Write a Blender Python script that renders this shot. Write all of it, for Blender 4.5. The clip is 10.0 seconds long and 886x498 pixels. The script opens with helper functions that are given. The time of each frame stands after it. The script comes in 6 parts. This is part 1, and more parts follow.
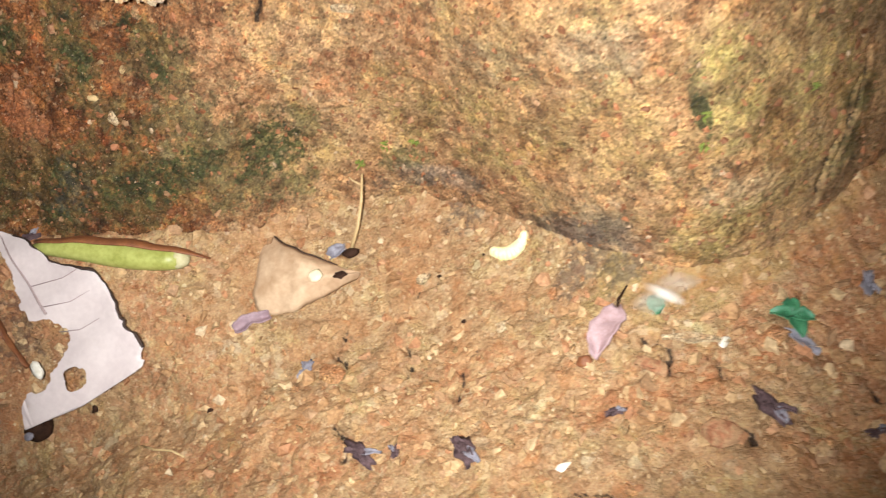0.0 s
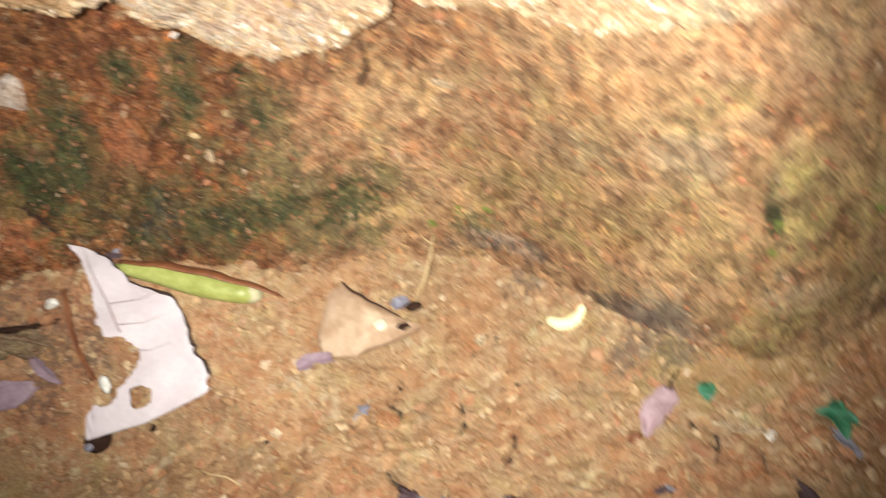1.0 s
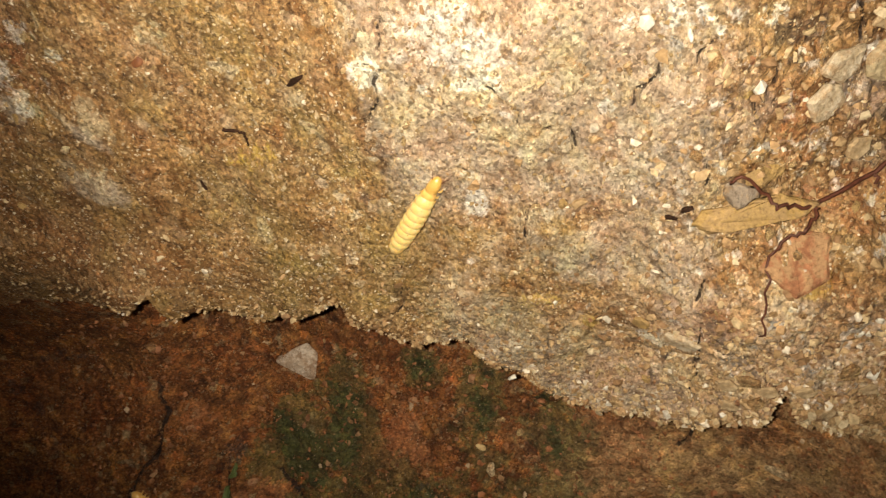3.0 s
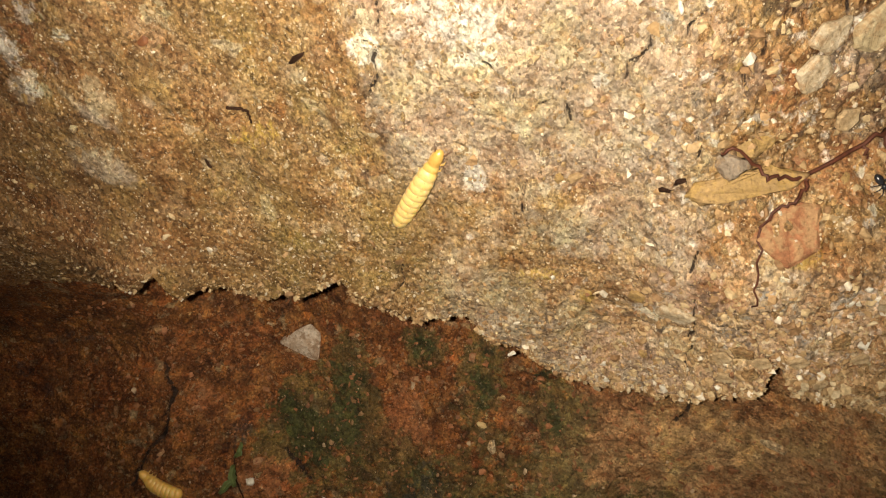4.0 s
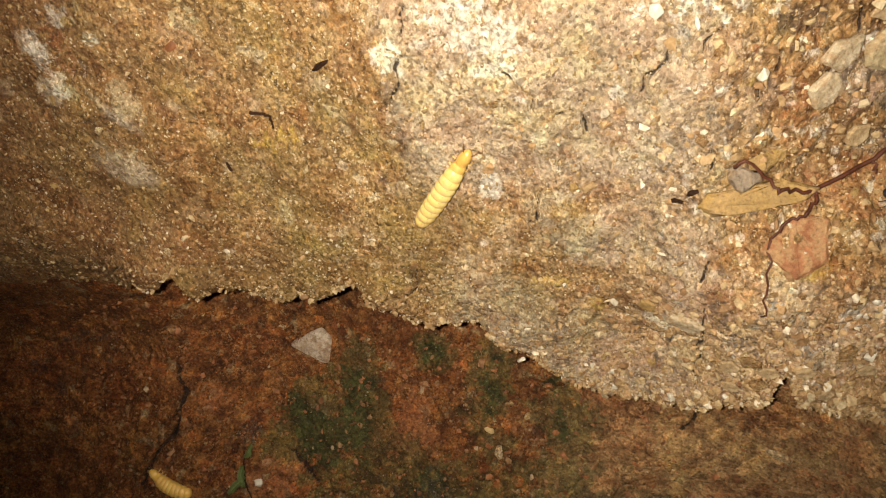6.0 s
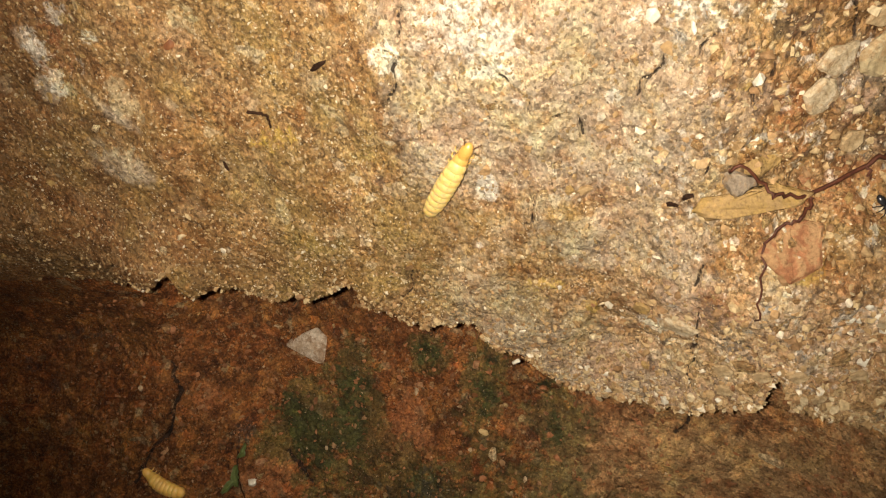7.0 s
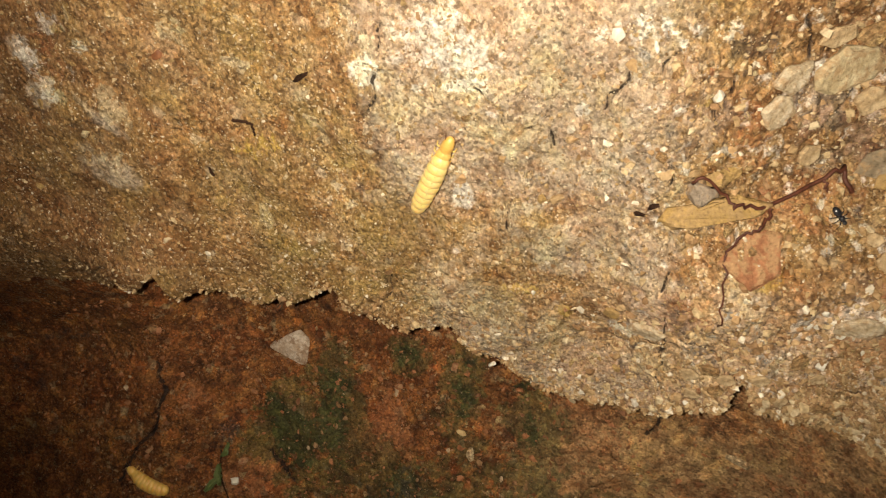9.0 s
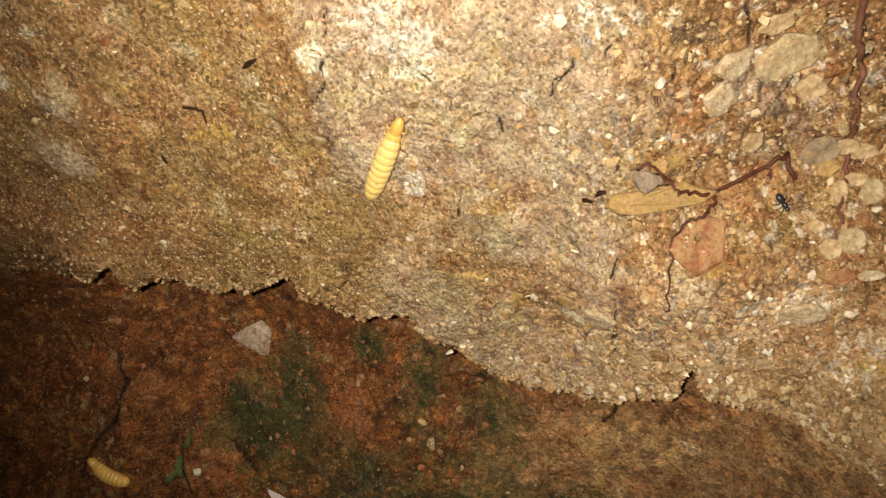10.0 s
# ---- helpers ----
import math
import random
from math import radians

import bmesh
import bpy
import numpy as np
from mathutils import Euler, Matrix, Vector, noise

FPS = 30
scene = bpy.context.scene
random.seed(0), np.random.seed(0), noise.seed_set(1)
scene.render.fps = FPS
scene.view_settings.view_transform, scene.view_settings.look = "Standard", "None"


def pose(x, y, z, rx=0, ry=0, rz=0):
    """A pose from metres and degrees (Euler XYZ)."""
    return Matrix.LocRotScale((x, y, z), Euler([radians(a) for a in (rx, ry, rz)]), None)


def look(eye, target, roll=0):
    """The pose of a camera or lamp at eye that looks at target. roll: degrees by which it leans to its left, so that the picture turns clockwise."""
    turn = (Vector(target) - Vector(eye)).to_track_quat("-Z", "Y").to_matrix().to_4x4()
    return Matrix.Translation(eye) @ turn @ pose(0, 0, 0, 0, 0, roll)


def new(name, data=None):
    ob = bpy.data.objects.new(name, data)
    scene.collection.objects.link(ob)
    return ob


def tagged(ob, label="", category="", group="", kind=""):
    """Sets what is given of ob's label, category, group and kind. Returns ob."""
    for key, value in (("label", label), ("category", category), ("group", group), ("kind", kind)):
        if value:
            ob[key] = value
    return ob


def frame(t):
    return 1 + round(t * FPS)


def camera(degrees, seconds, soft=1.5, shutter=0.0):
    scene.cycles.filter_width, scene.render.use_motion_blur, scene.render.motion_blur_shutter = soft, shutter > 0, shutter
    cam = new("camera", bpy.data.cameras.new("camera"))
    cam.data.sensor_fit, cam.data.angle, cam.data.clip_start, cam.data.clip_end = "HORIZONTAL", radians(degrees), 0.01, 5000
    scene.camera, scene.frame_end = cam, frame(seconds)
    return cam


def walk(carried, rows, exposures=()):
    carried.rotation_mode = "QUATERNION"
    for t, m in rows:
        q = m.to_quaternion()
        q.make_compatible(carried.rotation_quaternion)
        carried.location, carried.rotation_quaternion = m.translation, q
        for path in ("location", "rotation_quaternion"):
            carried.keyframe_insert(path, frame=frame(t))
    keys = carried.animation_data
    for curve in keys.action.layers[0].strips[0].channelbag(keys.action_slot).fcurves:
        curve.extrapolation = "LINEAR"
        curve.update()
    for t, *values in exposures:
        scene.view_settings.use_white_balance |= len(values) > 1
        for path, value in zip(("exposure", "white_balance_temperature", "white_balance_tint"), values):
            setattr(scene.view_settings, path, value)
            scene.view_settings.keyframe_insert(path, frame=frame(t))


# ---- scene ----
# ---- camera and its way ----
cam = camera(60.0, 10.0, soft=1.2, shutter=0.7)
PATH = [
    (0, (0.03997, -0.20691, 0.17465), (-0.00428, -0.01632, 0.01903), -25.29),
    (0.5, (0.04297, -0.21419, 0.17976), (0.00527, -0.01957, 0.02744), -22.35),
    (1, (0.02204, -0.21417, 0.19522), (-0.01867, -0.01467, 0.05016), -17.85),
    (1.5, (-0.01523, -0.1893, 0.22591), (-0.04662, 0.01738, 0.0888), -9.97),
    (2, (-0.03358, -0.17455, 0.24081), (-0.07878, 0.03404, 0.11062), -10.14),
    (2.5, (-0.04052, -0.16851, 0.26043), (-0.09159, 0.04552, 0.14176), -9.14),
    (3, (-0.04798, -0.17158, 0.26691), (-0.10783, 0.04492, 0.15716), -9.07),
    (3.2, (-0.04642, -0.17294, 0.26504), (-0.10739, 0.04302, 0.15484), -9.51),
    (4.3, (-0.04591, -0.1787, 0.26344), (-0.10758, 0.03706, 0.15325), -9.41),
    (4.5, (-0.04697, -0.17919, 0.26568), (-0.11023, 0.0367, 0.15664), -9.52),
    (5, (-0.04975, -0.18108, 0.2638), (-0.1149, 0.03404, 0.15435), -9.00),
    (5.5, (-0.04894, -0.18172, 0.26486), (-0.11222, 0.03447, 0.15642), -8.89),
    (7, (-0.04809, -0.18265, 0.26472), (-0.10864, 0.03509, 0.15785), -7.69),
    (7.5, (-0.04885, -0.18188, 0.26435), (-0.11085, 0.03549, 0.15754), -7.71),
    (8, (-0.04714, -0.18254, 0.26438), (-0.10941, 0.03484, 0.15776), -7.92),
    (8.5, (-0.0445, -0.18546, 0.26594), (-0.10408, 0.03281, 0.15959), -7.36),
    (9, (-0.04287, -0.18822, 0.26765), (-0.10039, 0.03082, 0.16177), -6.77),
    (9.5, (-0.03871, -0.18888, 0.26599), (-0.09332, 0.03063, 0.15954), -6.43),
    (10, (-0.03397, -0.18867, 0.26465), (-0.08683, 0.031, 0.15766), -6.31),
]
walk(cam, [(t, look(eye, target, roll)) for t, eye, target, roll in PATH], exposures=[(0.0, 1.14, 5350, 10), (0.6, 1.24, 5350, 10), (1.0, 1.31, 5350, 10), (1.5, 0.44, 5850, 10), (2.0, 0.46, 5900, 10), (2.5, 0.14, 6300, 10), (3.0, -0.11, 6550, 10), (4.5, 0.04, 6600, 10), (10.0, 0.04, 6650, 10)])

# ---- night sky ----
world = bpy.data.worlds.new("night")
scene.world = world
world.use_nodes = True
world.node_tree.nodes["Background"].inputs[0].default_value = (0.10, 0.12, 0.16, 1)
world.node_tree.nodes["Background"].inputs[1].default_value = 0.02
TORCH_POWER = 18500.0


# ---- shape of the place ----
def smooth(a, b, x):
    t = np.clip((x - a) / (b - a), 0.0, 1.0)
    return t * t * (3 - 2 * t)


def hash01(i, j, seed):
    h = (np.asarray(i).astype(np.int64) * 374761393 + np.asarray(j).astype(np.int64) * 668265263 + seed * 1274126177) & 0xFFFFFFFF
    h = ((h ^ (h >> 13)) * 1274126177) & 0xFFFFFFFF
    h = ((h ^ (h >> 16)) * 1103515245) & 0xFFFFFFFF
    return ((h ^ (h >> 15)) & 0xFFFFFF) / float(0xFFFFFF)


def value_noise(x, y, size, seed=0):
    """Smooth noise from -1 to 1 with features of about that size."""
    x, y = np.asarray(x, float) / size, np.asarray(y, float) / size
    i, j = np.floor(x).astype(np.int64), np.floor(y).astype(np.int64)
    u, v = x - i, y - j
    u, v = u * u * u * (u * (u * 6 - 15) + 10), v * v * v * (v * (v * 6 - 15) + 10)
    a, b = hash01(i, j, seed), hash01(i + 1, j, seed)
    c, d = hash01(i, j + 1, seed), hash01(i + 1, j + 1, seed)
    return 2 * ((a * (1 - u) + b * u) * (1 - v) + (c * (1 - u) + d * u) * v) - 1


def fractal(x, y, size, octaves=4, seed=0, fall=0.5):
    out, amp = 0.0, 1.0
    for k in range(octaves):
        out = out + amp * value_noise(x, y, size / 2**k, seed + 31 * k)
        amp *= fall
    return out


def grains(x, y, size, seed=0):
    """Rounded lumps of about that size, each of its own height: height 0 to 1, and each lump's own number."""
    x, y = np.asarray(x, float) / size, np.asarray(y, float) / size
    i, j = np.floor(x).astype(np.int64), np.floor(y).astype(np.int64)
    best, second, number = np.full(x.shape, 9.0), np.full(x.shape, 9.0), np.zeros(x.shape)
    for di in (-1, 0, 1):
        for dj in (-1, 0, 1):
            a, b = i + di, j + dj
            d = np.hypot(a + hash01(a, b, seed) - x, b + hash01(a, b, seed + 7) - y)
            nearer = d < best
            second = np.where(nearer, best, np.minimum(second, d))
            number = np.where(nearer, hash01(a, b, seed + 13), number)
            best = np.where(nearer, d, best)
    return smooth(0.0, 0.35, second - best) * (0.25 + 0.75 * number), number


def blob(x, y, cx, cy, rx, ry, turn=0.0, ragged=0.35, seed=3):
    """A soft ragged patch, 1 inside and 0 outside."""
    c, s = math.cos(radians(turn)), math.sin(radians(turn))
    u, v = ((x - cx) * c + (y - cy) * s) / rx, ((y - cy) * c - (x - cx) * s) / ry
    r = np.hypot(u, v) + ragged * fractal(x, y, 0.012, 4, seed)
    return 1 - smooth(0.35, 1.35, r)


def lower_y(x, z):
    """The recessed foot of the wall: its face's y, without the fine relief."""
    x, z = np.asarray(x, float), np.asarray(z, float)
    bulge = np.exp(-(((x - 0.075) / np.where(x < 0.075, 0.060, 0.082)) ** 2))
    left = 1 - smooth(-0.22, -0.18, x)
    y = 0.025 - 0.070 * bulge - 0.018 * left + 0.36 * (z - 0.078) * (1 - smooth(-0.09, -0.03, x))
    y = y + 0.10 * np.clip(z - 0.03, 0.0, 1.0) * smooth(0.03, 0.06, x)
    return y + 0.0025 * fractal(x, z, 0.05, 3, 11)


def foot(x):
    """Where the wall meets the ground: its y."""
    return lower_y(x, 0.03 + 0 * np.asarray(x, float))


def upper_y(x, z):
    """The face of the thick upper coat: its y."""
    x, z = np.asarray(x, float), np.asarray(z, float)
    y = 0.007 - 0.25 * (np.minimum(z, 0.29) - 0.15) - 0.014 * smooth(-0.06, -0.01, x)
    y = y - 0.004 * np.exp(-(((x + 0.025) / 0.028) ** 2 + ((z - 0.163) / 0.014) ** 2))
    y = y + 0.022 * smooth(-0.045, 0.012, x) * smooth(0.168, 0.20, z)
    y = y - 0.006 * (1 - smooth(-0.19, -0.15, x)) * (1 - smooth(0.165, 0.20, z))
    y = y + 0.012 * (1 - smooth(-0.222, -0.188, x)) * (1 - smooth(0.158, 0.190, z))
    meet = smooth(0.0, 0.035, x) * (1 - smooth(0.125, 0.160, z))
    y = y + meet * np.minimum(0.0, lower_y(x, 0.118 + 0 * x) - 0.001 - y)
    return y + 0.0022 * fractal(x, z, 0.045, 3, 23)


def ground_z(x, y):
    """The ground, without the fine relief: it climbs a little towards the wall."""
    x, y = np.asarray(x, float), np.asarray(y, float)
    near = y - foot(x)
    rise = 0.004 + 0.050 * (1 - smooth(-0.19, 0.06, x))
    return rise * smooth(-0.055, 0.004, near) + 0.008 * smooth(-0.016, 0.006, near) * smooth(-0.02, 0.04, x) + 0.0035 * smooth(-0.009, 0.002, near) - 0.010 * smooth(0.0, 0.1, x) + 0.0025 * fractal(x, y, 0.06, 3, 41)


# ---- end of shape ----
def edge_z(x):
    """The ragged lower edge of the upper coat: its z."""
    x = np.asarray(x, float)
    at = [-3.0, -0.227, -0.192, -0.1845, -0.1825, -0.179, -0.1755, -0.1665, -0.1594, -0.1543, -0.1514, -0.145, -0.1344, -0.1299, -0.1278, -0.1187, -0.1148, -0.1103, -0.0954, -0.0935, -0.0885, -0.0782, -0.0751, -0.0655, -0.0593, -0.0348, -0.0257, -0.0162, -0.0142, -0.0138, -0.0112, -0.0089, -0.0054, 0.0024, 0.03, 3.0]
    z = [0.162, 0.1617, 0.1634, 0.1691, 0.1609, 0.1589, 0.1608, 0.1606, 0.154, 0.1524, 0.1554, 0.1534, 0.1592, 0.1585, 0.1503, 0.1484, 0.1449, 0.144, 0.145, 0.1404, 0.132, 0.1268, 0.1216, 0.1167, 0.1126, 0.1148, 0.1208, 0.1226, 0.127, 0.1345, 0.1355, 0.1284, 0.1232, 0.1216, 0.114, 0.11]
    ragged = 0.0006 * value_noise(x, 0 * x, 0.0042, 67) + 0.0007 * value_noise(x, 0 * x, 0.0017, 71)
    # scalloped bites in the edge
    bite = 0.0016 * np.maximum(0, value_noise(x, 0 * x, 0.0062, 83) - 0.35) / 0.65
    left = 0.0045 * value_noise(x, 0 * x, 0.021, 77) * (1 - smooth(-0.212, -0.196, x))
    return np.interp(x, at, z) + ragged + bite + left


def line_gap(x, y, points, wiggle=0.0012, seed=5):
    """The distance from a wandering line through the points."""
    x, y = np.broadcast_arrays(np.asarray(x, float), np.asarray(y, float))
    far = np.full(np.shape(x), 9.0)
    px, py = [p[0] for p in points], [p[1] for p in points]
    near = (x > min(px) - 0.006) & (x < max(px) + 0.006) & (y > min(py) - 0.006) & (y < max(py) + 0.006)
    if not near.any():
        return far
    x, y = x[near], y[near]
    x = x + wiggle * fractal(x, y, 0.006, 3, seed)
    y = y + wiggle * fractal(x, y, 0.006, 3, seed + 50)
    gap = np.full(np.shape(x), 9.0)
    for (ax, ay), (bx, by) in zip(points, points[1:]):
        dx, dy = bx - ax, by - ay
        t = np.clip(((x - ax) * dx + (y - ay) * dy) / (dx * dx + dy * dy), 0, 1)
        gap = np.minimum(gap, np.hypot(x - ax - t * dx, y - ay - t * dy))
    far[near] = gap
    return far


UPPER_CRACKS = [
    [(-0.066, 0.2125), (-0.063, 0.2132)],
    [(-0.0725, 0.192), (-0.0730, 0.186), (-0.0745, 0.182)],
    [(-0.0053, 0.2351), (-0.0040, 0.2290), (-0.0031, 0.2237)],
    [(0.0085, 0.2205), (0.0058, 0.2140), (0.0020, 0.2070)],
    [(0.021, 0.2300), (0.0225, 0.222), (0.020, 0.2140)],
    [(-0.118, 0.152), (-0.112, 0.158), (-0.1105, 0.166)],
    [(-0.1990, 0.1728), (-0.2088, 0.1681), (-0.2174, 0.1643)],
    [(-0.0962, 0.2413), (-0.0979, 0.2356)],
    [(-0.1014, 0.2327), (-0.1000, 0.2303), (-0.1019, 0.2258), (-0.1036, 0.2217), (-0.1066, 0.2188)],
    [(-0.0778, 0.2251), (-0.0732, 0.2206), (-0.0718, 0.2172), (-0.0725, 0.2146)],
    [(-0.0312, 0.2319), (-0.0340, 0.2285), (-0.0339, 0.2265)],
    [(-0.0407, 0.2266), (-0.0451, 0.2215), (-0.0474, 0.2181)],
    [(-0.0193, 0.2252), (-0.0220, 0.2193), (-0.0235, 0.2176), (-0.0230, 0.2142)],
    [(-0.0313, 0.2042), (-0.0318, 0.1991)],
    [(-0.0317, 0.1739), (-0.0337, 0.1671)],
    [(-0.0606, 0.2121), (-0.0599, 0.2082)],
    [(-0.0327, 0.1582), (-0.0328, 0.1422), (-0.0336, 0.1251)],
    [(-0.0019, 0.2022), (-0.0025, 0.1986)],
    [(-0.046, 0.1440), (-0.041, 0.1420), (-0.036, 0.1445)],
    [(-0.0290, 0.1500), (-0.0240, 0.1505), (-0.0190, 0.1480), (-0.0165, 0.1430), (-0.0140, 0.1370)],
]
LOWER_CRACKS = [
    [(-0.2137, 0.120), (-0.2125, 0.112), (-0.2142, 0.102), (-0.2200, 0.0900), (-0.2278, 0.0828), (-0.2330, 0.0760)],
    [(0.112, 0.016), (0.118, 0.028), (0.1275, 0.046)],
    [(0.105, 0.010), (0.1115, 0.024), (0.1235, 0.040)],
    [(-0.0312, 0.1100), (-0.0330, 0.1030), (-0.0335, 0.1000), (-0.0358, 0.0943)],
    [(-0.1687, 0.0654), (-0.1719, 0.0713), (-0.1773, 0.0773)],
]
GROUND_CRACKS = [
    [(-0.047, -0.038), (-0.049, -0.0300), (-0.0465, -0.0210)],
    [(-0.0265, -0.0480), (-0.0235, -0.0410), (-0.0275, -0.0340)],
    [(-0.012, -0.0640), (-0.0085, -0.0560), (-0.0065, -0.048), (-0.0020, -0.0430)],
    [(0.0480, -0.0560), (0.0525, -0.0640), (0.0520, -0.0720)],
    [(0.0655, -0.0700), (0.0640, -0.0770)],
    [(0.0980, -0.0840), (0.1010, -0.0930), (0.0990, -0.1020)],
    [(0.018, -0.100), (0.030, -0.106), (0.034, -0.113)],
    [(0.0560, -0.089), (0.0640, -0.0920), (0.0640, -0.0980)],
    [(-0.020, -0.018), (-0.012, -0.013)],
    [(-0.050, -0.060), (-0.043, -0.067), (-0.044, -0.074)],
]


def crack_mask(x, y, cracks, wiggle, seed, wide):
    out = 0.0 * x
    for k, points in enumerate(cracks):
        out = np.maximum(out, 1 - smooth(0.3 * wide, 1.5 * wide, line_gap(x, y, points, wiggle, seed + k)))
    return out


def upper_fine(x, z):
    y = upper_y(x, z)
    a, _ = grains(x + 0.0012 * value_noise(x, z, 0.004, 3), z, 0.0052, 101)
    b, _ = grains(x, z, 0.0023, 102)
    rough = 0.5 + 0.5 * smooth(-0.06, 0.0, x)
    f, _ = grains(x, z, 0.0013, 107)
    y = y - 0.0008 * rough * a - 0.00035 * b - 0.00018 * f - 0.0007 * fractal(x, z, 0.012, 4, 103, 0.6)
    # broken, knobbly stretch towards one end
    c, _ = grains(x, z * 0.7, 0.010, 104)
    y = y - 0.0015 * c * smooth(-0.055, -0.01, x)
    # clods and crumbs, thickest above the lower edge
    near = np.exp(-np.maximum(0.0, z - edge_z(x)) / 0.012) * smooth(-0.11, -0.05, x)
    crumb = np.maximum(near, 0.8 * smooth(-0.05, -0.02, x))
    d, _ = grains(x + 0.0015 * value_noise(x, z, 0.005, 8), z * 0.65 + 0.0015 * value_noise(x, z, 0.005, 9), 0.0046, 105)
    e, _ = grains(x + 0.0008 * value_noise(x, z, 0.003, 8), z * 0.65, 0.0023, 106)
    y = y - crumb * (0.0009 * d + 0.0007 * e - 0.0007)
    for k, points in enumerate(UPPER_CRACKS):
        y = y + 0.0022 * (1 - smooth(0.0001, 0.0007, line_gap(x, z, points, 0.0010, 5 + k)))
    return y


def lower_fine(x, z):
    y = lower_y(x, z)
    a, _ = grains(x, z, 0.0060, 111)
    b, _ = grains(x, z, 0.0026, 112)
    calm = 1 - 0.55 * smooth(-0.07, -0.02, x)
    flat = 1 - 0.80 * smooth(-0.07, -0.02, x)
    y = y - calm * (0.0012 * a + 0.0006 * b) - 0.0011 * flat * fractal(x, z, 0.016, 5, 113, 0.6)
    close = (1 - smooth(-0.225, -0.183, x)) * smooth(0.116, 0.160, z)
    y = y * (1 - close) + close * (upper_y(x, z) + 0.0006)
    y = y + 0.05 * smooth(0.004, 0.030, z - edge_z(x))
    for k, points in enumerate(LOWER_CRACKS):
        y = y + 0.0030 * (1 - smooth(0.0003, 0.0012, line_gap(x, z, points, 0.0014, 15 + k)))
    return y


def ground_fine(x, y):
    z = ground_z(x, y)
    a, _ = grains(x + 0.001 * value_noise(x, y, 0.004, 4), y, 0.0058, 121)
    b, _ = grains(x, y, 0.0027, 122)
    c, _ = grains(x + 0.002 * value_noise(x, y, 0.007, 5), y + 0.002 * value_noise(x, y, 0.007, 6), 0.0105, 124)
    z = z + 0.0010 * c + 0.0008 * a + 0.0003 * b + 0.0011 * fractal(x, y, 0.014, 4, 123)
    for k, points in enumerate(GROUND_CRACKS):
        z = z - 0.0036 * (1 - smooth(0.0003, 0.0014, line_gap(x, y, points, 0.0018, 25 + k)))
    return z


# ---- materials ----
def node(nt, kind, **values):
    n = nt.nodes.new(kind)
    for key, value in values.items():
        n.inputs[key.replace("_", " ")].default_value = value
    return n


def ramp(nt, source, stops, constant=False):
    n = nt.nodes.new("ShaderNodeValToRGB")
    n.color_ramp.interpolation = "CONSTANT" if constant else "LINEAR"
    while len(n.color_ramp.elements) < len(stops):
        n.color_ramp.elements.new(0.5)
    for e, (at, c) in zip(n.color_ramp.elements, stops):
        e.position, e.color = at, (*c, 1) if len(c) == 3 else c
    nt.links.new(source, n.inputs[0])
    return n.outputs[0]


def blend(nt, factor, a, b, kind="MIX"):
    n = nt.nodes.new("ShaderNodeMix")
    n.data_type, n.blend_type = "RGBA", kind
    for value, at in ((factor, 0), (a, 6), (b, 7)):
        if isinstance(value, (int, float)):
            n.inputs[at].default_value = value
        elif isinstance(value, tuple):
            n.inputs[at].default_value = (*value, 1)
        else:
            nt.links.new(value, n.inputs[at])
    return n.outputs[2]


def maths(nt, kind, a, b=0.0):
    n = nt.nodes.new("ShaderNodeMath")
    n.operation = kind
    for value, at in ((a, 0), (b, 1)):
        if isinstance(value, (int, float)):
            n.inputs[at].default_value = value
        else:
            nt.links.new(value, n.inputs[at])
    return n.outputs[0]


def texture(nt, coords, kind, scale, **more):
    n = nt.nodes.new("ShaderNodeTex" + kind)
    n.inputs["Scale"].default_value = scale
    for key, value in more.items():
        n.inputs[key].default_value = value
    nt.links.new(coords, n.inputs["Vector"])
    return n


def begin(name, roughness=0.85, specular=0.35):
    m = bpy.data.materials.new(name)
    m.use_nodes = True
    nt = m.node_tree
    b = nt.nodes["Principled BSDF"]
    b.inputs["Roughness"].default_value = roughness
    b.inputs["Specular IOR Level"].default_value = specular
    coords = nt.nodes.new("ShaderNodeTexCoord").outputs["Object"]
    return m, nt, b, coords


def add_bump(nt, b, height, strength=0.5, distance=0.0006, before=None):
    n = nt.nodes.new("ShaderNodeBump")
    n.inputs["Strength"].default_value, n.inputs["Distance"].default_value = strength, distance
    nt.links.new(height, n.inputs["Height"])
    if before:
        nt.links.new(before, n.inputs["Normal"])
    nt.links.new(n.outputs[0], b.inputs["Normal"])
    return n.outputs[0]


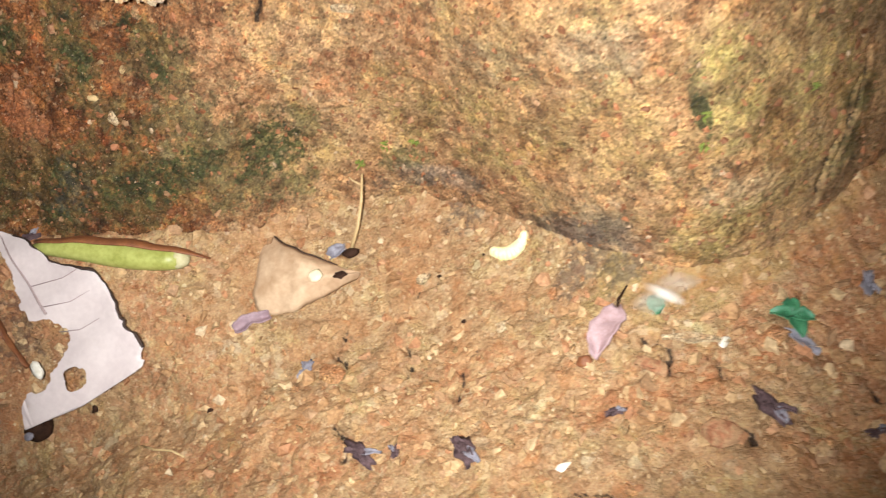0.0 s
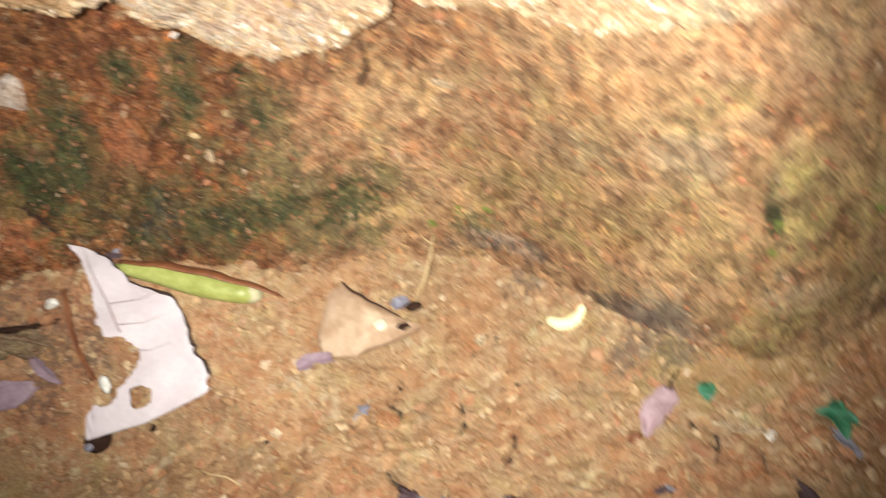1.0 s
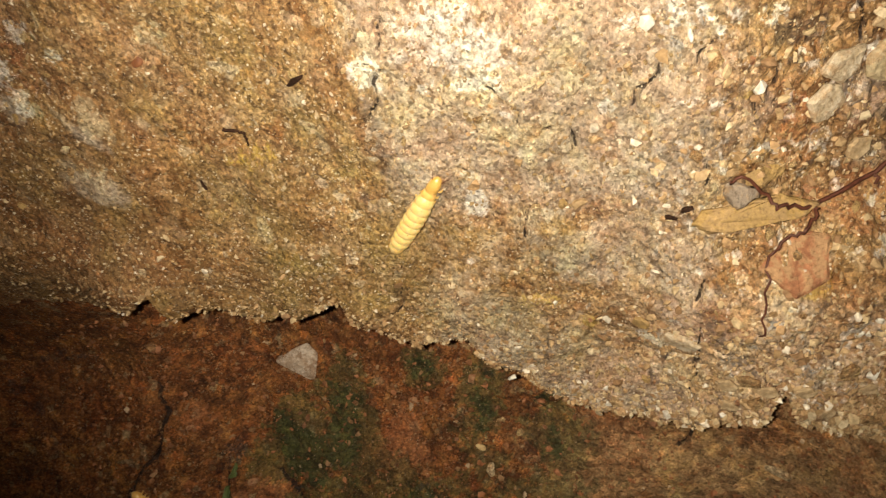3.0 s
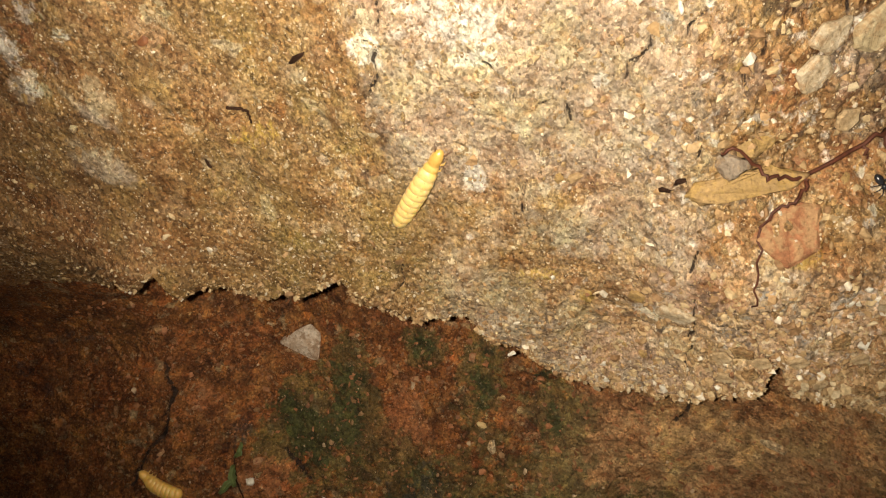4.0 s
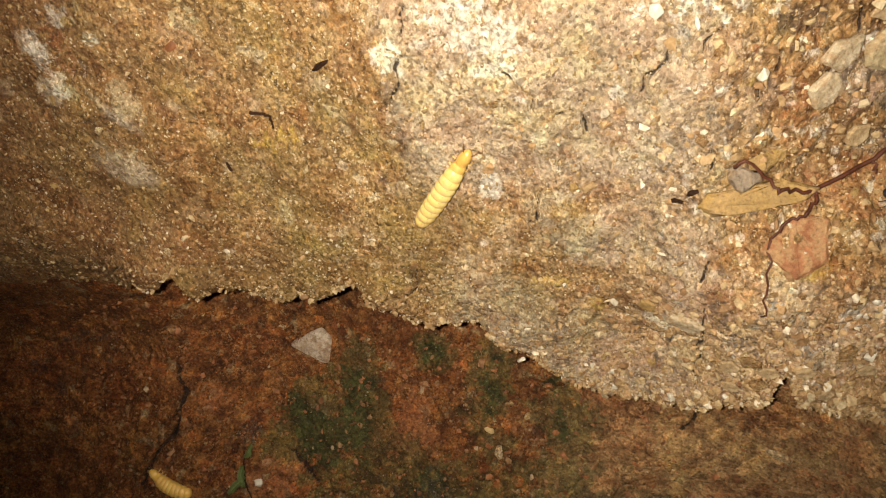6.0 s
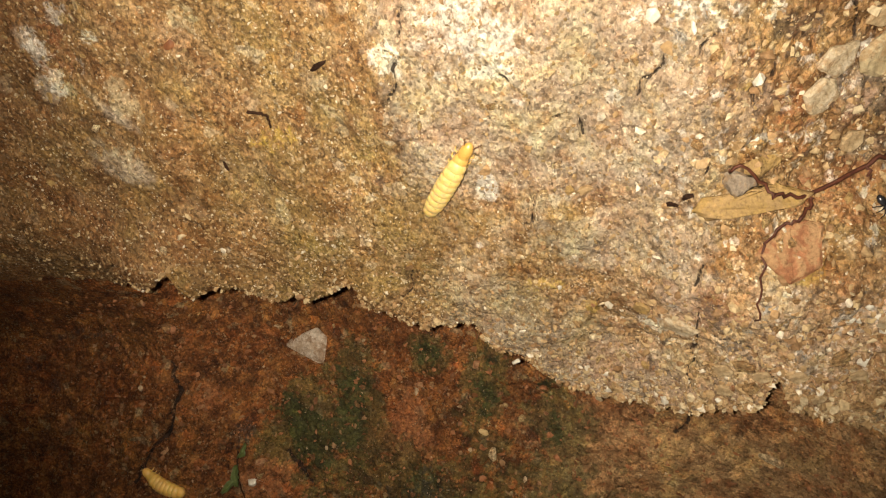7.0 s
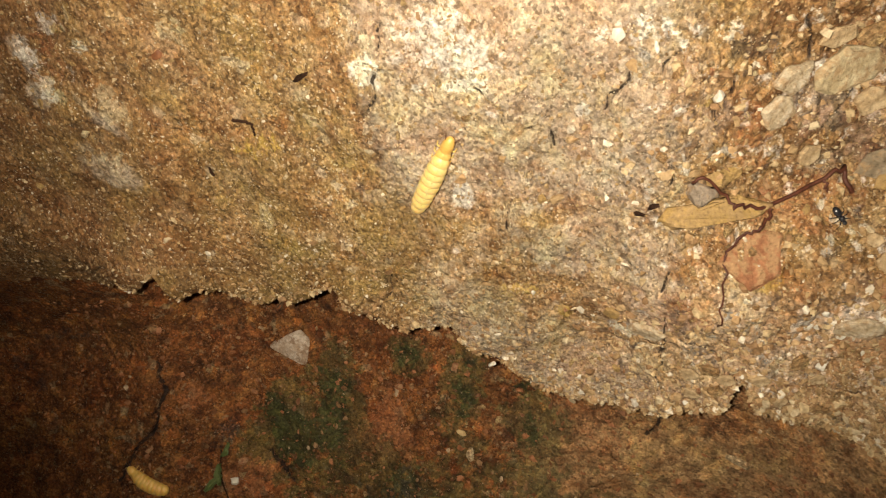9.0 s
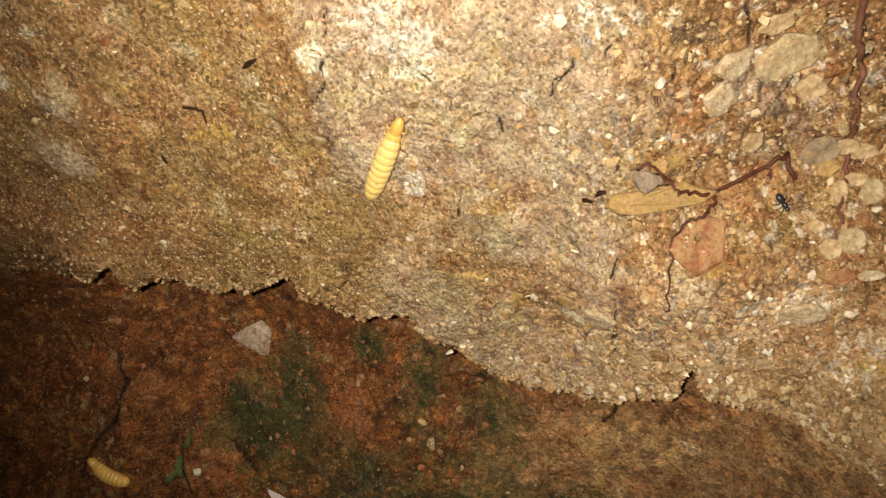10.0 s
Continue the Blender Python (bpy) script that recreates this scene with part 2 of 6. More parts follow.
# masks: stain or painted-shade name -> colour pair (two tones), how strongly
STAINS = {
    "tan": ((0.55, 0.385, 0.205), (0.40, 0.26, 0.13), 0.82),
    "rust": ((0.40, 0.165, 0.070), (0.27, 0.105, 0.045), 0.78),
    "chalk": ((0.90, 0.87, 0.82), (0.60, 0.54, 0.46), 0.94),
    "lichen": ((0.34, 0.27, 0.085), (0.22, 0.175, 0.055), 0.58),
    "pale": ((0.645, 0.57, 0.485), (0.49, 0.42, 0.34), 0.82),
    "pink": ((0.66, 0.455, 0.28), (0.50, 0.325, 0.185), 0.85),
    # brown earth stain that also carries painted shade on the upper coat
    "soil_shade": ((0.22, 0.108, 0.042), (0.125, 0.056, 0.022), 0.88),
    "grey": ((0.34, 0.30, 0.25), (0.20, 0.17, 0.14), 0.75),
    "olive": ((0.29, 0.212, 0.060), (0.19, 0.140, 0.040), 0.62),
    "yellow": ((0.55, 0.40, 0.06), (0.42, 0.27, 0.06), 0.85),
    "sage": ((0.62, 0.54, 0.37), (0.38, 0.31, 0.17), 0.80),
    "algae": ((0.088, 0.092, 0.030), (0.036, 0.044, 0.015), 0.86),
    "moss": ((0.062, 0.070, 0.020), (0.020, 0.027, 0.009), 0.82),
    # shade inside the cracks, painted near-black over their shallow relief
    "crack": ((0.030, 0.016, 0.010), (0.012, 0.007, 0.005), 0.95),
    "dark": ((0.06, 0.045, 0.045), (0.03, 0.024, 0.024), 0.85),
}


def earth(name, coarse, fine, patch, masks, wet=0.25, glints=(0.74, 0.62, 0.42), shine=0.96, crisp=0.8, gap_dark=1.0, stretch=1.0, mottle=0.6, clods=0.0):
    """Crumbly earth of many small grains, stained by the masks that its mesh carries."""
    m, nt, b, co = begin(name, 0.8, 0.3)
    taller = nt.nodes.new("ShaderNodeVectorMath")
    taller.operation = "MULTIPLY"
    taller.inputs[1].default_value = (1.0, 1.0, stretch)
    nt.links.new(co, taller.inputs[0])
    co = taller.outputs[0]
    warp = texture(nt, co, "Noise", 260.0, Detail=3.0)
    bent = nt.nodes.new("ShaderNodeVectorMath")
    bent.operation = "MULTIPLY_ADD"
    bent.inputs[1].default_value = (0.0004, 0.0004, 0.0004)
    nt.links.new(warp.outputs["Color"], bent.inputs[0])
    nt.links.new(co, bent.inputs[2])
    co2 = bent.outputs[0]
    big = texture(nt, co2, "Voronoi", 330.0)
    mid = texture(nt, co2, "Voronoi", 780.0)
    small = texture(nt, co2, "Voronoi", 1900.0)
    pick = lambda v: nt.links.new(v.outputs["Color"], nt.nodes.new("ShaderNodeSeparateColor").inputs[0]).to_node.outputs[0]  # noqa: E731
    cloud = texture(nt, co, "Noise", 55.0, Detail=7.0, Roughness=0.65)
    cloud2 = texture(nt, co, "Noise", 230.0, Detail=5.0, Roughness=0.6)
    c1 = ramp(nt, pick(big), coarse, True)
    c2 = ramp(nt, pick(mid), fine, True)
    c3 = ramp(nt, pick(small), fine, True)
    f1 = ramp(nt, cloud2.outputs[0], [(0.42, (0, 0, 0)), (0.58, (1, 1, 1))])
    colour = blend(nt, f1, c2, c3)
    f2 = ramp(nt, pick(texture(nt, co2, "Voronoi", 331.0)), [(0.55, (0, 0, 0)), (0.62, (0.75, 0.75, 0.75))])
    colour = blend(nt, f2, colour, c1)
    f3 = ramp(nt, cloud.outputs[0], [(0.35, (1, 1, 1)), (0.62, (0, 0, 0))])
    colour = blend(nt, maths(nt, "MULTIPLY", f3, 0.8), colour, patch)
    speck = texture(nt, co, "Noise", 1150.0, Detail=5.0, Roughness=0.75)
    colour = blend(nt, crisp, colour, ramp(nt, speck.outputs[0], [(0.30, (0.14, 0.12, 0.10)), (0.42, (0.66, 0.64, 0.61)), (0.54, (1.0, 1.0, 1.0)), (0.70, (1.75, 1.7, 1.6))]), "MULTIPLY")
    edge = texture(nt, co2, "Noise", 420.0, Detail=5.0, Roughness=0.7)
    for mask in masks:
        light, deep, most = STAINS[mask]
        at = nt.nodes.new("ShaderNodeAttribute")
        at.attribute_name = mask
        soft = mask in ("pale", "pink", "tan", "olive", "grey", "soil_shade")
        torn = maths(nt, "ADD", at.outputs["Fac"], maths(nt, "MULTIPLY", maths(nt, "SUBTRACT", edge.outputs[0], 0.5), 1.3 if soft else 2.4))
        f = ramp(nt, torn, [(0.25 if soft else 0.38, (0, 0, 0)), (0.80 if soft else 0.62, (most, most, most))])
        own = blend(nt, ramp(nt, speck.outputs[0], [(0.35, (0, 0, 0)), (0.65, (1, 1, 1))]), deep, light)
        colour = blend(nt, f, colour, blend(nt, 0.35, own, colour) if mask not in ("moss", "crack") else own)
    # salt and pepper of single grains
    salt = texture(nt, co2, "Voronoi", 1350.0)
    colour = blend(nt, 0.85 * crisp, colour, ramp(nt, pick(salt), [(0.0, (0.42, 0.39, 0.36)), (0.16, (0.80, 0.79, 0.77)), (0.40, (1.0, 1.0, 1.0)), (0.72, (1.14, 1.13, 1.12)), (0.90, (1.45, 1.44, 1.42))], True), "MULTIPLY")
    colour = blend(nt, 0.45 * crisp, colour, ramp(nt, texture(nt, co2, "Noise", 1500.0, Detail=3.0, Roughness=0.7).outputs[0], [(0.32, (0.28, 0.25, 0.22)), (0.45, (0.85, 0.84, 0.83)), (0.56, (1.0, 1.0, 1.0)), (0.68, (1.5, 1.48, 1.44))]), "MULTIPLY")
    if clods:
        lumps = texture(nt, co2, "Voronoi", 290.0, Randomness=1.0)
        colour = blend(nt, clods, colour, ramp(nt, pick(lumps), [(0.0, (0.40, 0.36, 0.33)), (0.20, (0.78, 0.76, 0.74)), (0.45, (1.0, 1.0, 1.0)), (0.80, (1.28, 1.24, 1.18)), (0.93, (1.6, 1.5, 1.38))], True), "MULTIPLY")
    # tonal drifts, then hairline cracks, then tiny glints painted as pale specks
    gaps = []
    drift = texture(nt, co2, "Noise", 120.0, Detail=6.0, Roughness=0.7)
    colour = blend(nt, mottle, colour, ramp(nt, drift.outputs[0], [(0.30, (0.42, 0.38, 0.34)), (0.47, (0.95, 0.95, 0.95)), (0.68, (1.45, 1.42, 1.36))]), "MULTIPLY")
    # flakes: crevice shade painted into the gaps between little plates, here and there
    for scale, wide, low, amount in ((380.0, 0.06, 0.52, 0.36), (950.0, 0.10, 0.45, 0.45)):
        v = texture(nt, co2, "Voronoi", scale)
        v.feature = "DISTANCE_TO_EDGE"
        here = ramp(nt, texture(nt, co, "Noise", scale * 0.45, Detail=3.0).outputs[0], [(low, (0, 0, 0)), (low + 0.14, (1, 1, 1))])
        gap = maths(nt, "MULTIPLY", ramp(nt, v.outputs["Distance"], [(0.0, (1, 1, 1)), (wide, (0, 0, 0))]), here)
        gaps.append(gap)
        colour = blend(nt, maths(nt, "MULTIPLY", gap, amount * gap_dark), colour, blend(nt, 1.0, colour, (0.30, 0.26, 0.22), "MULTIPLY"))
    hue = texture(nt, co2, "Noise", 60.0, Detail=6.0, Roughness=0.7)
    colour = blend(nt, 0.75, colour, ramp(nt, hue.outputs[0], [(0.32, (1.16, 0.90, 0.72)), (0.5, (1.0, 1.0, 1.0)), (0.68, (0.88, 1.0, 0.80))]), "MULTIPLY")
    hue2 = texture(nt, co2, "Noise", 150.0, Detail=5.0, Roughness=0.65)
    colour = blend(nt, 0.6, colour, ramp(nt, hue2.outputs[0], [(0.34, (1.12, 0.90, 0.74)), (0.45, (1.0, 1.0, 1.0)), (0.56, (1.0, 1.0, 1.0)), (0.67, (1.16, 1.20, 1.24))]), "MULTIPLY")
    web = texture(nt, co2, "Voronoi", 170.0)
    web.feature = "DISTANCE_TO_EDGE"
    where = ramp(nt, texture(nt, co, "Noise", 38.0, Detail=3.0).outputs[0], [(0.54, (0, 0, 0)), (0.64, (1, 1, 1))])
    hair = maths(nt, "MULTIPLY", ramp(nt, web.outputs["Distance"], [(0.0, (1, 1, 1)), (0.05, (0, 0, 0))]), maths(nt, "MULTIPLY", where, ramp(nt, drift.outputs[0], [(0.40, (1, 1, 1)), (0.55, (0, 0, 0))])))
    colour = blend(nt, maths(nt, "MULTIPLY", hair, 0.18), colour, (0.06, 0.036, 0.018))
    glint = maths(nt, "MULTIPLY", ramp(nt, pick(texture(nt, co2, "Voronoi", 2600.0)), [(shine, (0, 0, 0)), (shine + 0.005, (0.9, 0.9, 0.9))], True), ramp(nt, cloud2.outputs[0], [(0.45, (0.1, 0.1, 0.1)), (0.6, (1, 1, 1))]))
    colour = blend(nt, glint, colour, glints)
    nt.links.new(colour, b.inputs["Base Color"])
    rough = ramp(nt, pick(small), [(0.0, (0.92,) * 3), (1 - wet, (0.75,) * 3), (1.0, (0.32,) * 3)])
    nt.links.new(rough, b.inputs["Roughness"])
    h = maths(nt, "ADD", maths(nt, "MULTIPLY", mid.outputs["Distance"], -1.0), maths(nt, "MULTIPLY", speck.outputs[0], 1.2))
    h = maths(nt, "SUBTRACT", h, maths(nt, "MULTIPLY", hair, 1.0))
    h = maths(nt, "SUBTRACT", h, maths(nt, "ADD", maths(nt, "MULTIPLY", gaps[0], 0.5 * gap_dark), maths(nt, "MULTIPLY", gaps[1], 0.3 * gap_dark)))
    n1 = add_bump(nt, b, h, 0.75, 0.0005)
    add_bump(nt, b, small.outputs["Distance"], 0.4, 0.0003, n1)
    return m


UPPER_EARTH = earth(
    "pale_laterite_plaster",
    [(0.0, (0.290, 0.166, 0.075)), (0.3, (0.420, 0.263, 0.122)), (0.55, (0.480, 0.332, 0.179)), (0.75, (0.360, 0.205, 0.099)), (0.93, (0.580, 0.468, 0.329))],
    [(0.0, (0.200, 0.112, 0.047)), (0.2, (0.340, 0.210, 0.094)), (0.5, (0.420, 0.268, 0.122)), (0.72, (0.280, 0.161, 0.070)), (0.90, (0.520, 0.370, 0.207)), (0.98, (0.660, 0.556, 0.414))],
    (0.260, 0.151, 0.061), ["olive", "soil_shade", "pink", "rust", "grey", "pale", "sage", "chalk", "yellow", "dark", "crack"], 0.3, (0.700, 0.585, 0.414), 0.955, 0.92, 0.35, 0.8, 0.8)
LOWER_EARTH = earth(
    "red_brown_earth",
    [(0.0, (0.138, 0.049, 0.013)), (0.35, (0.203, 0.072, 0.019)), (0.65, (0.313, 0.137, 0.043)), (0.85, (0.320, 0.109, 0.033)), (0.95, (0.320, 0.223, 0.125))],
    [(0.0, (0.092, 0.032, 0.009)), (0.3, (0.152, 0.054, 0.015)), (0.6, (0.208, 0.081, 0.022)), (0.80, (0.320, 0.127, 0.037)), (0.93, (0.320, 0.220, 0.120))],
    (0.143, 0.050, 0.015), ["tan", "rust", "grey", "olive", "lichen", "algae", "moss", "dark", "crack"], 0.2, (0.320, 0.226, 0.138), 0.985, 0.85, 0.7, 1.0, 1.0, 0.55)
GROUND_EARTH = earth(
    "orange_soil",
    [(0.0, (0.304, 0.189, 0.097)), (0.35, (0.396, 0.266, 0.136)), (0.6, (0.442, 0.302, 0.163)), (0.8, (0.368, 0.203, 0.101)), (0.94, (0.515, 0.396, 0.246))],
    [(0.0, (0.212, 0.122, 0.057)), (0.25, (0.331, 0.207, 0.101)), (0.6, (0.386, 0.257, 0.132)), (0.84, (0.442, 0.310, 0.167)), (0.96, (0.534, 0.414, 0.264))],
    (0.340, 0.198, 0.092), ["tan", "rust", "grey", "olive", "dark", "crack"], 0.2, (0.607, 0.477, 0.317), 0.994, 0.32, 0.25)


def plain(name, light, deep, scale=300.0, roughness=0.6, specular=0.4, bump=0.3, random=0.0, through_light=0.0, coat=0.0):
    """A material of two shades mixed by noise at two scales, with a fine relief."""
    m, nt, b, co = begin(name, roughness, specular)
    n1 = texture(nt, co, "Noise", scale, Detail=6.0, Roughness=0.65)
    n2 = texture(nt, co, "Noise", scale * 6, Detail=3.0)
    f = maths(nt, "ADD", maths(nt, "MULTIPLY", n1.outputs[0], 0.7), maths(nt, "MULTIPLY", n2.outputs[0], 0.3))
    colour = blend(nt, ramp(nt, f, [(0.36, (0, 0, 0)), (0.64, (1, 1, 1))]), deep, light)
    if random:
        info = nt.nodes.new("ShaderNodeObjectInfo")
        colour = blend(nt, random, colour, ramp(nt, info.outputs["Random"], [(0.0, (0.5, 0.5, 0.5)), (1.0, (1.5, 1.4, 1.3))]), "MULTIPLY")
    nt.links.new(colour, b.inputs["Base Color"])
    b.inputs["Coat Weight"].default_value = coat
    b.inputs["Coat Roughness"].default_value = 0.25
    if through_light:
        b.inputs["Subsurface Weight"].default_value = through_light
        b.inputs["Subsurface Radius"].default_value = (0.002, 0.0012, 0.0005)
        b.inputs["Subsurface Scale"].default_value = 0.5
    add_bump(nt, b, f, bump, 0.0005)
    return m


def gravel_material(name, stops):
    m, nt, b, co = begin(name, 0.7, 0.35)
    g = nt.nodes.new("ShaderNodeNewGeometry")
    c = ramp(nt, g.outputs["Random Per Island"], stops, True)
    n = texture(nt, co, "Noise", 900.0, Detail=4.0)
    c = blend(nt, 0.7, c, ramp(nt, n.outputs[0], [(0.3, (0.45, 0.42, 0.38)), (0.7, (1.3, 1.3, 1.3))]), "MULTIPLY")
    nt.links.new(c, b.inputs["Base Color"])
    add_bump(nt, b, n.outputs[0], 0.5, 0.0004)
    return m


def grainy(name, light, deep, bright=0.9):
    """A rough stone whose grains run from deep to light."""
    mix = lambda k: tuple(a + (b - a) * k for a, b in zip(deep, light))  # noqa: E731
    stops = [(0.0, mix(0.0)), (0.25, mix(0.45)), (0.55, mix(0.75)), (0.8, mix(0.3)), (0.92, mix(1.15))]
    return earth(name, stops, stops, mix(0.25), [], 0.15, tuple(c * bright for c in mix(1.3)))


def dusty(name, light, deep, dust=(0.36, 0.225, 0.11), cover=0.50):
    """A broken stone face: blotches, fine specks and soil dust in its hollows."""
    m, nt, b, co = begin(name, 0.8, 0.3)
    n1 = texture(nt, co, "Noise", 170.0, Detail=6.0, Roughness=0.65)
    n2 = texture(nt, co, "Noise", 1100.0, Detail=4.0, Roughness=0.7)
    n3 = texture(nt, co, "Noise", 260.0, Detail=6.0, Roughness=0.7, Distortion=0.6)
    colour = blend(nt, ramp(nt, n1.outputs[0], [(0.38, (0, 0, 0)), (0.60, (1, 1, 1))]), deep, light)
    colour = blend(nt, ramp(nt, n3.outputs[0], [(cover, (0, 0, 0)), (cover + 0.10, (0.75, 0.75, 0.75))]), colour, dust)
    colour = blend(nt, 0.8, colour, ramp(nt, n2.outputs[0], [(0.30, (0.35, 0.32, 0.29)), (0.44, (0.85, 0.85, 0.85)), (0.56, (1.0, 1.0, 1.0)), (0.70, (1.4, 1.38, 1.35))]), "MULTIPLY")
    nt.links.new(colour, b.inputs["Base Color"])
    add_bump(nt, b, maths(nt, "ADD", n2.outputs[0], n3.outputs[0]), 0.8, 0.0005)
    return m


GRAVEL = gravel_material("mixed_gravel", [(0.0, (0.40, 0.23, 0.105)), (0.25, (0.46, 0.30, 0.145)), (0.48, (0.50, 0.35, 0.185)), (0.62, (0.38, 0.185, 0.085)), (0.72, (0.34, 0.20, 0.10)), (0.93, (0.56, 0.42, 0.26)), (0.97, (0.44, 0.24, 0.12))])
WALL_GRIT = gravel_material("wall_grit", [(0.0, (0.30, 0.20, 0.09)), (0.3, (0.40, 0.27, 0.13)), (0.5, (0.48, 0.36, 0.21)), (0.68, (0.38, 0.24, 0.12)), (0.8, (0.28, 0.19, 0.10)), (0.94, (0.64, 0.55, 0.42))])
PALE_GRIT = gravel_material("pale_grit", [(0.0, (0.36, 0.23, 0.11)), (0.22, (0.46, 0.31, 0.16)), (0.44, (0.54, 0.40, 0.225)), (0.60, (0.44, 0.275, 0.135)), (0.72, (0.30, 0.175, 0.085)), (0.84, (0.60, 0.48, 0.31)), (0.95, (0.72, 0.63, 0.50))])
RED_GRIT = gravel_material("red_grit", [(0.0, (0.17, 0.07, 0.028)), (0.35, (0.25, 0.105, 0.042)), (0.55, (0.32, 0.13, 0.055)), (0.78, (0.27, 0.15, 0.07)), (0.97, (0.44, 0.31, 0.19))])
LARVA_SKIN = plain("larva_skin", (0.86, 0.65, 0.27), (0.79, 0.55, 0.19), 420.0, 0.38, 0.5, 0.25, through_light=0.35, coat=0.15)
LARVA_AMBER = plain("amber_larva_skin", (0.88, 0.58, 0.17), (0.76, 0.44, 0.10), 420.0, 0.38, 0.5, 0.25, through_light=0.3, coat=0.15)
LARVA_NECK = plain("larva_neck", (0.80, 0.54, 0.17), (0.72, 0.43, 0.11), 420.0, 0.38, 0.5, 0.25, through_light=0.3)
LARVA_PALE = plain("pale_larva_skin", (0.92, 0.84, 0.54), (0.88, 0.74, 0.36), 420.0, 0.4, 0.5, 0.25, through_light=0.35)
LARVA_HEAD = plain("larva_head", (0.78, 0.49, 0.14), (0.64, 0.36, 0.08), 500.0, 0.3, 0.5, 0.15, coat=0.2)
DARK_LEG = plain("dark_leg", (0.12, 0.07, 0.03), (0.05, 0.03, 0.015), 500.0, 0.5)
LILAC_LEAF = plain("greyed_lilac_leaf", (0.62, 0.53, 0.51), (0.52, 0.43, 0.42), 90.0, 0.62, 0.4, 0.35)
LEAF_RIB = plain("leaf_rib", (0.40, 0.31, 0.30), (0.28, 0.20, 0.19), 200.0, 0.6)
# near-black colour for strips that draw the shadow along raised leaf edges
LEAF_EDGE_SHADOW = plain("leaf_edge_shadow", (0.05, 0.025, 0.015), (0.025, 0.014, 0.01), 300.0, 0.7)
BLEACHED_SPOT = plain("bleached_spot", (0.72, 0.64, 0.44), (0.60, 0.50, 0.32), 300.0, 0.7)
TAN_LEAF = plain("dry_tan_leaf", (0.52, 0.37, 0.235), (0.34, 0.21, 0.115), 90.0, 0.7, 0.3, 0.5)
LIME_GREEN = plain("lime_green_skin", (0.46, 0.46, 0.13), (0.25, 0.26, 0.045), 110.0, 0.5, 0.5, 0.3, coat=0.1)
POD_END = plain("whitened_end", (0.50, 0.46, 0.28), (0.38, 0.33, 0.15), 300.0, 0.6)
RUSSET = plain("russet_husk", (0.24, 0.09, 0.03), (0.13, 0.045, 0.018), 200.0, 0.6)
PURPLE = plain("withered_mauve", (0.32, 0.22, 0.24), (0.20, 0.13, 0.15), 220.0, 0.65, 0.4, 0.5)
PINK = plain("withered_pink", (0.44, 0.31, 0.32), (0.30, 0.19, 0.19), 220.0, 0.6, 0.4, 0.5)
CHARRED = plain("blackened_husk", (0.050, 0.024, 0.014), (0.016, 0.008, 0.005), 350.0, 0.85, 0.12, 0.9)
HUSK = plain("purple_black_husk", (0.13, 0.082, 0.085), (0.035, 0.020, 0.022), 350.0, 0.8, 0.2, 0.9)
BLUE_GREY = plain("bluish_grey_scrap", (0.26, 0.24, 0.28), (0.13, 0.12, 0.14), 350.0, 0.5)
FRESH_GREEN = plain("fresh_green", (0.06, 0.20, 0.095), (0.03, 0.11, 0.05), 260.0, 0.45, 0.5, 0.2)
DULL_GREEN = plain("dull_green", (0.13, 0.16, 0.05), (0.06, 0.08, 0.022), 260.0, 0.5)
STRAW = plain("straw", (0.60, 0.44, 0.22), (0.45, 0.30, 0.13), 300.0, 0.6)
BARK = grainy("grey_bark", (0.28, 0.19, 0.11), (0.15, 0.09, 0.05))
ROOT = plain("dark_red_root", (0.12, 0.036, 0.018), (0.05, 0.016, 0.009), 350.0, 0.6, 0.4, 0.5)
PALE_ROOT = plain("brown_root", (0.20, 0.085, 0.05), (0.09, 0.035, 0.02), 350.0, 0.7, 0.4, 0.5)
QUARTZ = plain("milky_quartz", (0.82, 0.78, 0.70), (0.62, 0.54, 0.42), 500.0, 0.45, 0.5, 0.8)
SAGE_BLOCK = dusty("sage_white_stone", (0.54, 0.445, 0.285), (0.37, 0.28, 0.155), (0.36, 0.22, 0.105), 0.48)
PALE_STONE = grainy("pale_stone", (0.68, 0.56, 0.37), (0.40, 0.29, 0.16))
CREAM_BLOCK = dusty("cream_block", (0.58, 0.44, 0.27), (0.40, 0.27, 0.14))
WHITE_BLOCK = dusty("whitish_block", (0.64, 0.54, 0.40), (0.44, 0.33, 0.20), (0.36, 0.22, 0.105), 0.48)
BLEACHED_STONE = dusty("bleached_stone", (0.62, 0.51, 0.41), (0.40, 0.28, 0.19), (0.22, 0.115, 0.052))
OLIVE_STONE = dusty("olive_grey_stone", (0.33, 0.26, 0.18), (0.19, 0.14, 0.085))
OCHRE_STONE = dusty("ochre_stone", (0.44, 0.28, 0.095), (0.37, 0.24, 0.105), (0.40, 0.26, 0.125))
GREY_STONE = dusty("grey_stone", (0.38, 0.31, 0.24), (0.24, 0.18, 0.13))
TAN_STONE = grainy("tan_stone", (0.52, 0.36, 0.19), (0.32, 0.20, 0.09))
BROWN_STONE = grainy("brown_stone", (0.30, 0.16, 0.075), (0.15, 0.07, 0.03))
RED_STONE = dusty("brick_red_stone", (0.38, 0.165, 0.080), (0.27, 0.115, 0.055), (0.40, 0.25, 0.125), 0.44)
ORANGE_STONE = grainy("orange_pebble", (0.56, 0.31, 0.15), (0.38, 0.19, 0.08))
GLOSS_BLACK = plain("glossy_black", (0.03, 0.03, 0.035), (0.012, 0.012, 0.015), 300.0, 0.25, 0.5, 0.1)
